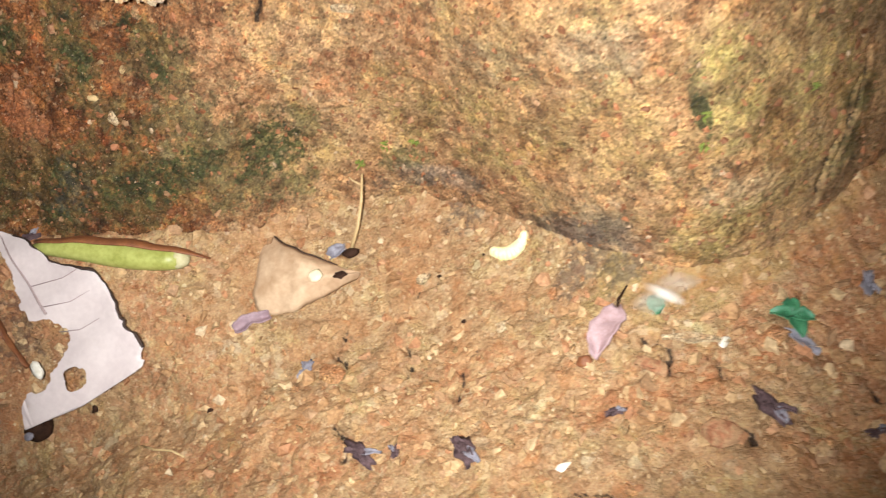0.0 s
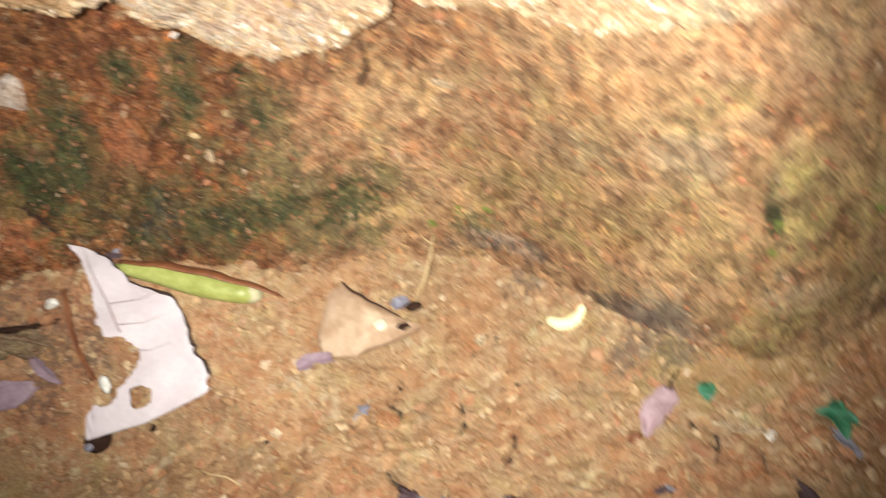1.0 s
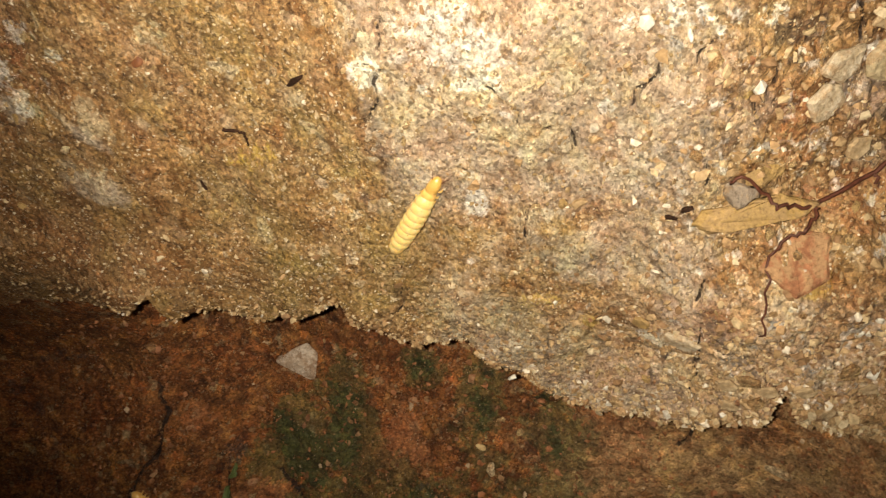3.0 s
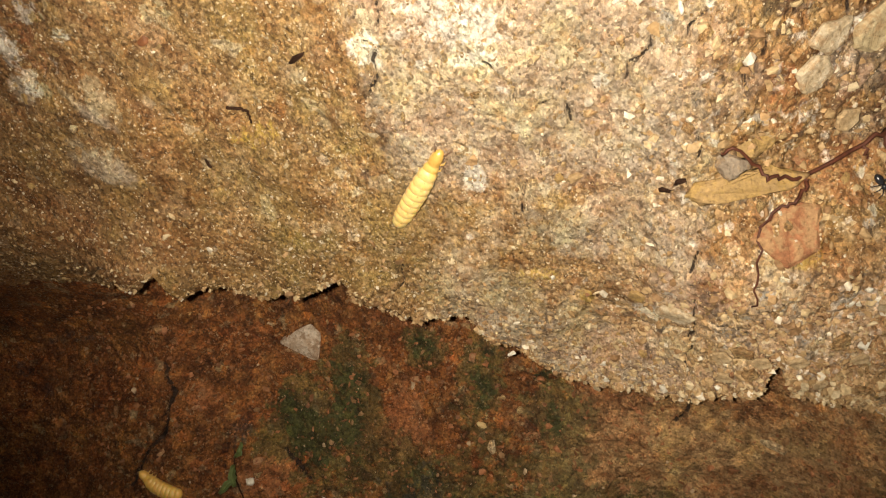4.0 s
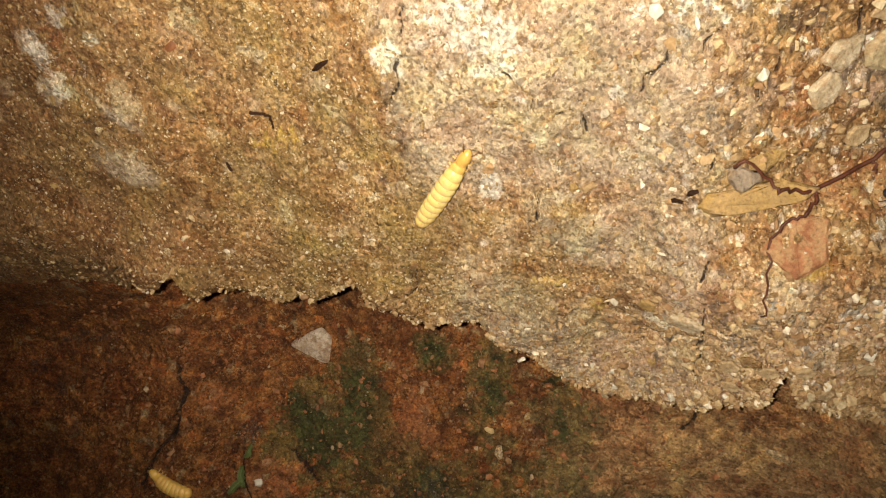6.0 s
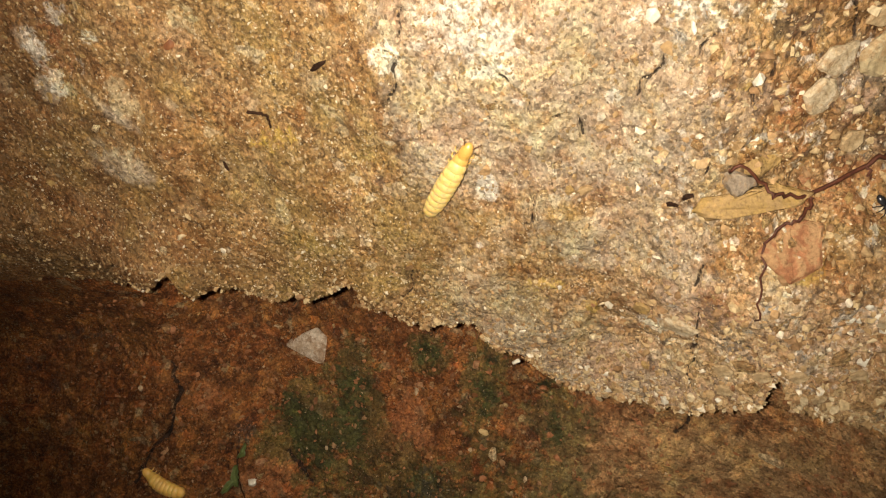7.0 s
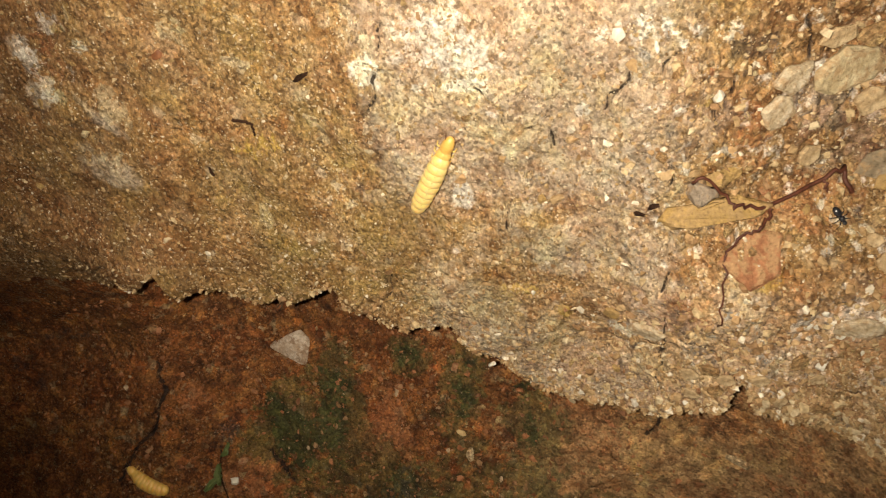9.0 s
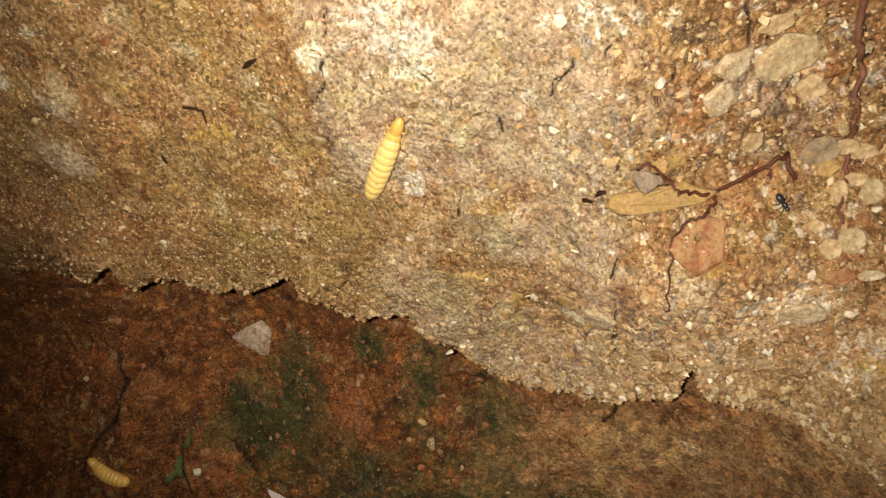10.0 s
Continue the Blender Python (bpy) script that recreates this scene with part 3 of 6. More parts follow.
MOSS_TUFT = plain("bright_moss", (0.20, 0.22, 0.03), (0.09, 0.12, 0.015), 500.0, 0.7)
WING = plain("whitish_wing", (0.85, 0.80, 0.74), (0.74, 0.66, 0.60), 300.0, 0.5)
BLACK_PLASTIC = plain("black_plastic", (0.03, 0.03, 0.03), (0.02, 0.02, 0.02), 100.0, 0.5, 0.4, 0.1)
LED = bpy.data.materials.new("torch_led")
LED.use_nodes = True
LED.node_tree.nodes["Principled BSDF"].inputs["Emission Color"].default_value = (1.0, 0.90, 0.72, 1)
LED.node_tree.nodes["Principled BSDF"].inputs["Emission Strength"].default_value = TORCH_POWER


# ---- building ----
def part(name, bm, material, parent=None, label="", smooth_faces=True):
    """One mesh object from a bmesh, under a thing or under a part."""
    me = bpy.data.meshes.new(name)
    bm.to_mesh(me)
    bm.free()
    for m in material if isinstance(material, list) else [material]:
        me.materials.append(m)
    if smooth_faces:
        me.polygons.foreach_set("use_smooth", [True] * len(me.polygons))
    ob = new(name, me)
    if parent:
        ob.parent = parent
    return tagged(ob, label)


def thing(name, m, label, category, group=""):
    """An empty at a thing's base, at the pose m."""
    ob = new(name)
    ob.empty_display_size = 0.005
    ob.matrix_basis = m
    return tagged(ob, label, category, group)


def solid(name, bm, material, m, label, category, group="", smooth_faces=True):
    """A thing of one mesh at the pose m."""
    ob = part(name, bm, material, None, "", smooth_faces)
    ob.matrix_basis = m
    return tagged(ob, label, category, group)


def frame_of(at, along, up):
    """A pose with its x along the given way and its z near up."""
    x = Vector(along).normalized()
    z = Vector(up)
    y = z.cross(x).normalized()
    z = x.cross(y)
    m = Matrix((x, y, z)).transposed().to_4x4()
    m.translation = at
    return m


def on_wall(face, x, z, turn=0.0, lift=0.0):
    """A pose on a wall's face: z out of the wall, x turned that many degrees from level."""
    e = 0.004
    gx = (face(x + e, z) - face(x - e, z)) / (2 * e)
    gz = (face(x, z + e) - face(x, z - e)) / (2 * e)
    out = Vector((gx, -1.0, gz)).normalized()
    a = radians(turn)
    m = frame_of((0, 0, 0), Vector((math.cos(a), 0, math.sin(a))) - out * out.dot(Vector((math.cos(a), 0, math.sin(a)))), out)
    m.translation = Vector((x, float(face(x, z)), z)) + out * lift
    return m


def on_ground(x, y, turn=0.0, lift=0.0, level=False):
    e = 0.004
    gx = float(ground_z(x + e, y) - ground_z(x - e, y)) / (2 * e)
    gy = float(ground_z(x, y + e) - ground_z(x, y - e)) / (2 * e)
    up = Vector((0, 0, 1)) if level else Vector((-gx, -gy, 1)).normalized()
    a = radians(turn)
    d = Vector((math.cos(a), math.sin(a), 0))
    m = frame_of((0, 0, 0), d - up * up.dot(d), up)
    m.translation = Vector((x, y, float(ground_fine(x, y)))) + up * lift
    return m


def tube(points, radii, sides=8, bm=None, caps=True):
    """A round rod through the points, with a radius at each."""
    bm = bm or bmesh.new()
    points = [Vector(p) for p in points]
    if isinstance(radii, (int, float)):
        radii = [radii] * len(points)
    rings, side = [], None
    for k, p in enumerate(points):
        way = (points[min(k + 1, len(points) - 1)] - points[max(k - 1, 0)]).normalized()
        if side is None:
            side = way.orthogonal().normalized()
        side = (side - way * side.dot(way)).normalized()
        other = way.cross(side)
        ring = []
        for j in range(sides):
            a = 2 * math.pi * j / sides
            ring.append(bm.verts.new(p + (side * math.cos(a) + other * math.sin(a)) * radii[k]))
        rings.append(ring)
    for r, s in zip(rings, rings[1:]):
        for j in range(sides):
            bm.faces.new((r[j], r[(j + 1) % sides], s[(j + 1) % sides], s[j]))
    if caps:
        bm.faces.new(rings[0][::-1])
        bm.faces.new(rings[-1])
    return bm


def wander(points, steps, amount, rng):
    """More points along a line, each pushed aside a little."""
    out = []
    for a, b in zip(points, points[1:]):
        a, b = Vector(a), Vector(b)
        for k in range(steps):
            push = Vector([rng.uniform(-amount, amount) for _ in range(3)]) if k else Vector()
            out.append(a.lerp(b, k / steps) + push)
    out.append(Vector(points[-1]))
    return out


def sheet(rows, thick, bm=None):
    """A thin closed plate over a grid of points, that many metres thick."""
    bm = bm or bmesh.new()
    n, m = len(rows), len(rows[0])
    low = []
    for i in range(n):
        line = []
        for j in range(m):
            u = Vector(rows[min(i + 1, n - 1)][j]) - Vector(rows[max(i - 1, 0)][j])
            v = Vector(rows[i][min(j + 1, m - 1)]) - Vector(rows[i][max(j - 1, 0)])
            w = u.cross(v)
            line.append(Vector(rows[i][j]) - (w.normalized() if w.length > 1e-12 else Vector((0, 0, 1))) * thick)
        low.append(line)
    top = [[bm.verts.new(p) for p in line] for line in rows]
    bot = [[bm.verts.new(p) for p in line] for line in low]
    for i in range(n - 1):
        for j in range(m - 1):
            bm.faces.new((top[i][j], top[i + 1][j], top[i + 1][j + 1], top[i][j + 1]))
            bm.faces.new((bot[i][j], bot[i][j + 1], bot[i + 1][j + 1], bot[i + 1][j]))
    for i in range(n - 1):
        bm.faces.new((top[i][0], bot[i][0], bot[i + 1][0], top[i + 1][0]))
        bm.faces.new((top[i][-1], top[i + 1][-1], bot[i + 1][-1], bot[i][-1]))
    for j in range(m - 1):
        bm.faces.new((top[0][j], top[0][j + 1], bot[0][j + 1], bot[0][j]))
        bm.faces.new((top[-1][j], bot[-1][j], bot[-1][j + 1], top[-1][j + 1]))
    return bm


def leaf_rows(length, left, right, steps=28, across=14, ragged=0.0, arch=0.0, curl=0.0, wave=0.0, seed=1):
    """A leaf blade along x: half-widths to each side given at even steps; arch bends it lengthwise, curl lifts its sides."""
    rows = []
    at = np.linspace(0, 1, len(left))
    for i in range(steps + 1):
        u = i / steps
        wl = float(np.interp(u, at, left)) * (1 + ragged * float(fractal(np.array(u * 0.9), np.array(0.3), 0.22, 4, seed)))
        wr = float(np.interp(u, at, right)) * (1 + ragged * float(fractal(np.array(u * 0.9), np.array(7.3), 0.22, 4, seed + 5)))
        line = []
        for j in range(across + 1):
            v = -1 + 2 * j / across
            y = v * (wl if v > 0 else wr)
            z = arch * 4 * u * (1 - u) + curl * v * v + wave * float(fractal(np.array(u * 3.0), np.array(v + 2), 0.7, 3, seed + 9))
            line.append(Vector((u * length, y, z)))
        rows.append(line)
    return rows


def lump(size, seed, rough=0.25, level=2, flat=1.0, bm=None):
    """An uneven stone of that size (a number or three)."""
    bm = bm or bmesh.new()
    size = (size, size, size) if isinstance(size, (int, float)) else size
    made = bmesh.ops.create_icosphere(bm, subdivisions=level, radius=0.5)["verts"]
    for v in made:
        d = v.co.normalized()
        k = 1 + rough * (noise.noise(d * 1.6 + Vector((seed * 3.1, seed, 0))) + 0.5 * noise.noise(d * 4.1 + Vector((0, seed, seed * 2.3))) + 0.22 * noise.noise(d * 9.7 + Vector((seed, 0, seed))))
        v.co = Vector((d.x * size[0], d.y * size[1], d.z * size[2] * flat)) * 0.5 * k
    return bm


def rock(size, seed, points=16):
    """An angular broken stone of that size."""
    rng = random.Random(seed)
    bm = bmesh.new()
    for _ in range(points):
        d = Vector((rng.gauss(0, 1), rng.gauss(0, 1), rng.gauss(0, 1))).normalized() * rng.uniform(0.80, 1.0)
        bm.verts.new(Vector((d.x * size[0], d.y * size[1], d.z * size[2])) * 0.5)
    made = bmesh.ops.convex_hull(bm, input=bm.verts)
    bmesh.ops.delete(bm, geom=[v for v in bm.verts if not v.link_faces], context="VERTS")
    bmesh.ops.bevel(bm, geom=bm.edges[:], offset=min(size) * 0.05, segments=2, profile=0.6, affect="EDGES")
    bmesh.ops.triangulate(bm, faces=bm.faces[:])
    return bm


def slab(size, seed):
    """A broken stone with a nearly flat, chipped face and an angular outline."""
    rng = random.Random(seed)
    bm = bmesh.new()
    corners = rng.randint(5, 7)
    turn = rng.uniform(0, 6.28)
    for k in range(corners):
        a = turn + 6.283 * (k + rng.uniform(-0.28, 0.28)) / corners
        r = rng.uniform(0.88, 1.08)
        x, y = math.cos(a) * r * size[0] * 0.5, math.sin(a) * r * size[1] * 0.5
        bm.verts.new((x * 0.86, y * 0.86, size[2] * rng.uniform(0.20, 0.50)))
        bm.verts.new((x, y, size[2] * rng.uniform(-0.05, 0.10)))
        bm.verts.new((x * 0.9, y * 0.9, -size[2] * 0.5))
    bmesh.ops.convex_hull(bm, input=bm.verts)
    bmesh.ops.delete(bm, geom=[v for v in bm.verts if not v.link_faces], context="VERTS")
    bmesh.ops.bevel(bm, geom=bm.edges[:], offset=min(size) * 0.06, segments=1, affect="EDGES")
    bmesh.ops.triangulate(bm, faces=bm.faces[:])
    bmesh.ops.subdivide_edges(bm, edges=bm.edges[:], cuts=2, use_grid_fill=True)
    for v in bm.verts:
        v.co += Vector((noise.noise(v.co * 700 + Vector((seed, 0, 0))), noise.noise(v.co * 700 + Vector((0, seed, 0))), noise.noise(v.co * 700 + Vector((0, 0, seed))))) * min(size) * 0.16
    return bm


def spaced(dense_lo, dense_hi, step, lo, hi, grow=1.4):
    """Coordinates close together between dense_lo and dense_hi, and ever wider apart beyond."""
    mid = list(np.arange(dense_lo, dense_hi + step / 2, step))
    left, right, d = [], [], step
    at = mid[0]
    while at > lo:
        d *= grow
        at -= d
        left.append(max(at, lo))
    at, d = mid[-1], step
    while at < hi:
        d *= grow
        at += d
        right.append(min(at, hi))
    return np.array(left[::-1] + mid + right)


def grid_object(name, X, Y, Z, material, masks, label, category):
    """One sheet over a grid of points, with its masks of stains."""
    n, m = X.shape
    co = np.stack([X, Y, Z], -1).reshape(-1, 3).astype(np.float32)
    k = np.arange(n * m).reshape(n, m)
    quads = np.stack([k[:-1, :-1], k[:-1, 1:], k[1:, 1:], k[1:, :-1]], -1).reshape(-1, 4)
    me = bpy.data.meshes.new(name)
    me.vertices.add(len(co))
    me.vertices.foreach_set("co", co.ravel())
    me.loops.add(quads.size)
    me.loops.foreach_set("vertex_index", quads.ravel().astype(np.int32))
    me.polygons.add(len(quads))
    me.polygons.foreach_set("loop_start", np.arange(0, quads.size, 4, dtype=np.int32))
    me.polygons.foreach_set("use_smooth", np.ones(len(quads), bool))
    me.update(calc_edges=True)
    me.validate()
    for key, values in masks.items():
        a = me.attributes.new(key, "FLOAT", "POINT")
        a.data.foreach_set("value", np.broadcast_to(values, X.shape).ravel().astype(np.float32))
    me.materials.append(material)
    return tagged(new(name, me), label, category, "", "structure")


def most(*values):
    out = values[0]
    for v in values[1:]:
        out = np.maximum(out, v)
    return out


def spots(x, y, places, ragged=0.4, seed=3):
    """Several ragged patches together: for each its strength, its middle and its two half-widths."""
    out = 0.0 * x
    for k, (strength, cx, cy, rx, ry) in enumerate(places):
        out = np.maximum(out, strength * blob(x, y, cx, cy, rx * 1.15, ry * 1.15, 0.0, ragged, seed + k))
    return out


def build_ground():
    xs = spaced(-0.25, 0.16, 0.0007, -1.3, 1.3)
    ys = spaced(-0.13, 0.03, 0.0007, -1.3, 0.10)
    X, Y = np.meshgrid(xs, ys)
    far = smooth(0.3, 1.0, np.hypot(X, Y))
    Z = np.where(far < 1, ground_fine(np.clip(X, -1, 1), np.clip(Y, -1, 0.2)) * (1 - far), 0)
    masks = {
        "tan": 0.35 * blob(X, Y, -0.02, -0.03, 0.045, 0.028),
        "olive": most(spots(X, Y, [(1.0, 0.060, -0.040, 0.026, 0.012), (0.9, 0.085, -0.040, 0.016, 0.008)], 0.5, 35), 0.62 * smooth(-0.014, 0.002, Y - foot(np.clip(X, -0.6, 0.6))) * smooth(0.02, 0.05, X) * (1 - smooth(0.13, 0.2, X))),
        # reddish soil patches; the one at far right also paints in the beam's falloff
        "rust": most(1.0 * blob(X, Y, -0.190, -0.005, 0.050, 0.035, 0, 0.6, 31), 0.55 * blob(X, Y, -0.120, -0.010, 0.040, 0.016, 0, 0.7, 32), 0.5 * blob(X, Y, -0.09, -0.06, 0.03, 0.02, 0, 0.8, 33), 0.5 * blob(X, Y, -0.055, -0.075, 0.03, 0.012, 0, 0.7), 0.5 * blob(X, Y, 0.045, -0.078, 0.025, 0.014, 0, 0.7), 0.45 * blob(X, Y, 0.0, -0.10, 0.03, 0.012, 0, 0.7), 0.45 * blob(X, Y, -0.01, -0.055, 0.02, 0.01, 0, 0.7), 0.75 * blob(X, Y, 0.11, -0.07, 0.04, 0.06, 0, 0.5, 6), 0.8 * blob(X, Y, -0.187, 0.004, 0.010, 0.012), 0.5 * blob(X, Y, -0.10, -0.03, 0.02, 0.012, 0, 0.6)),
        "grey": 0.0 * X,
        "crack": 0.9 * crack_mask(X, Y, GROUND_CRACKS, 0.0018, 25, 0.0006),
        # the patch at far right is the beam's falloff, painted dark
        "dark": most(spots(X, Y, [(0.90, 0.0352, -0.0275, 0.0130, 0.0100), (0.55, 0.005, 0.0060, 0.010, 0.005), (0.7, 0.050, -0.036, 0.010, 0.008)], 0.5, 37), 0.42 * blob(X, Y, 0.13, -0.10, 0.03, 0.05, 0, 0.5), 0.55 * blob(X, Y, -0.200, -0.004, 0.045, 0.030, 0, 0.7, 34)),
    }
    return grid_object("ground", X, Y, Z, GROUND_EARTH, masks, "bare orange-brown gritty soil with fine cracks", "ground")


def build_lower():
    xs = spaced(-0.27, 0.15, 0.0006, -0.9, 0.9)
    zs = spaced(-0.004, 0.175, 0.0006, -0.10, 0.62)
    X, Z = np.meshgrid(xs, zs)
    Y = lower_fine(np.clip(X, -0.6, 0.6), np.clip(Z, -0.1, 0.2))
    masks = {
        "tan": most(smooth(-0.125, -0.035, X + 0.012 * value_noise(X, Z, 0.016, 29)) * 0.90 * (1 - 0.45 * smooth(0.090, 0.108, Z + 0.004 * value_noise(X, Z, 0.009, 30)) * (1 - smooth(-0.005, 0.025, X))), 0.5 * blob(X, Z, -0.04, 0.055, 0.04, 0.02, 0, 0.5)),
        "rust": most(spots(X, Z, [(0.85, -0.1290, 0.0890, 0.0088, 0.0100), (0.6, -0.1356, 0.1083, 0.005, 0.0052), (0.5, -0.0931, 0.0869, 0.0061, 0.0077), (0.6, -0.1502, 0.0835, 0.0065, 0.0038), (0.85, -0.1839, 0.0719, 0.0103, 0.01), (0.5, -0.2027, 0.1038, 0.0056, 0.0056), (0.5, -0.2399, 0.1098, 0.0047, 0.0047), (0.6, -0.262, 0.0962, 0.0035, 0.0037), (0.5, -0.0464, 0.0923, 0.0099, 0.0049), (0.42, 0.028, 0.090, 0.028, 0.014), (0.5, -0.02, 0.070, 0.02, 0.012)], 0.55, 170), 0.40 * blob(X, Z, -0.055, 0.092, 0.016, 0.012, 0, 0.6), 0.6 * blob(X, Z, -0.128, 0.100, 0.006, 0.005)),
        "grey": most(0.8 * blob(X, Z, 0.046, 0.018, 0.020, 0.016, -20, 0.5), 0.8 * blob(X, Z, 0.002, 0.027, 0.022, 0.006, -15), 0.6 * blob(X, Z, 0.055, 0.078, 0.020, 0.011), 0.6 * blob(X, Z, 0.084, 0.030, 0.012, 0.008), 0.5 * blob(X, Z, 0.030, 0.075, 0.018, 0.010)),
        "olive": most(0.62 * blob(X, Z, 0.075, 0.050, 0.060, 0.045, 0, 0.6, 12), 0.55 * blob(X, Z, 0.045, 0.085, 0.030, 0.016, 0, 0.6, 14), 0.75 * blob(X, Z, 0.072, 0.016, 0.020, 0.012), 0.7 * blob(X, Z, 0.085, 0.055, 0.012, 0.012), 0.72 * blob(X, Z, 0.030, 0.050, 0.045, 0.026, 0, 0.6), 0.5 * blob(X, Z, -0.01, 0.040, 0.03, 0.008), 0.55 * blob(X, Z, -0.10, 0.055, 0.07, 0.016, -8, 0.6), 0.75 * blob(X, Z, 0.105, 0.05, 0.035, 0.04)),
        "lichen": most(0.66 * blob(X, Z, 0.084, 0.060, 0.012, 0.013, 0, 0.5), 0.62 * blob(X, Z, 0.087, 0.046, 0.014, 0.007), 0.64 * blob(X, Z, 0.074, 0.017, 0.018, 0.011, 0, 0.5), 0.60 * blob(X, Z, 0.112, 0.045, 0.02, 0.02, 0, 0.6), 0.52 * blob(X, Z, 0.02, 0.045, 0.02, 0.012, 0, 0.7)),
        "algae": spots(X, Z, [(0.92, -0.1704, 0.085, 0.0135, 0.0153), (0.98, -0.1498, 0.0933, 0.0095, 0.0178), (0.73, -0.1509, 0.1098, 0.0070, 0.0117), (0.92, -0.1206, 0.1161, 0.0067, 0.0067), (0.92, -0.0993, 0.1078, 0.0077, 0.0096), (0.73, -0.1018, 0.0909, 0.0078, 0.0112), (0.92, -0.0762, 0.0934, 0.0088, 0.0139), (0.85, -0.0800, 0.0760, 0.0198, 0.0121), (0.83, -0.128, 0.0708, 0.0154, 0.0118), (0.76, -0.1504, 0.0702, 0.0122, 0.0091), (0.98, -0.0530, 0.0542, 0.0190, 0.0132), (0.88, -0.1036, 0.0602, 0.0528, 0.0143), (0.81, -0.0664, 0.0443, 0.0136, 0.0113), (0.61, -0.0145, 0.0344, 0.0088, 0.0042), (0.73, 0.0773, 0.0645, 0.0020, 0.0083), (0.67, 0.120, 0.022, 0.0066, 0.0132)], 0.6, 140),
        "moss": spots(X, Z, [(0.90, -0.1700, 0.0850, 0.0095, 0.0095), (0.78, -0.1500, 0.0900, 0.0060, 0.0120), (0.69, -0.1206, 0.1161, 0.0050, 0.0050), (0.65, -0.0993, 0.1060, 0.0045, 0.0080), (0.65, -0.0762, 0.0934, 0.0050, 0.0100), (0.62, -0.128, 0.0690, 0.0120, 0.0070), (0.62, -0.0900, 0.0590, 0.0300, 0.0060), (0.62, -0.0530, 0.0542, 0.0120, 0.0070), (0.75, 0.077, 0.054, 0.002, 0.006)], 0.7, 160),
        "crack": 0.9 * crack_mask(X, Z, LOWER_CRACKS, 0.0014, 15, 0.00075),
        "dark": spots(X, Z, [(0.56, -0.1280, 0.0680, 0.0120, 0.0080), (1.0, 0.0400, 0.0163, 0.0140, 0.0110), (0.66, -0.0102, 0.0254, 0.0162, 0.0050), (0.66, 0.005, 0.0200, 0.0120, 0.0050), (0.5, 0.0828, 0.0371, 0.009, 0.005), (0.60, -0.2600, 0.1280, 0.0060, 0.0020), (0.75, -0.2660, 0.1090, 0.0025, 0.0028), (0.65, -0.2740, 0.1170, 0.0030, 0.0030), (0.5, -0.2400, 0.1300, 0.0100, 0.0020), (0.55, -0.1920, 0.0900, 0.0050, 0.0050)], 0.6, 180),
    }
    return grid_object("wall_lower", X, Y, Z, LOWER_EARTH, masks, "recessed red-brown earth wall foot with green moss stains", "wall")


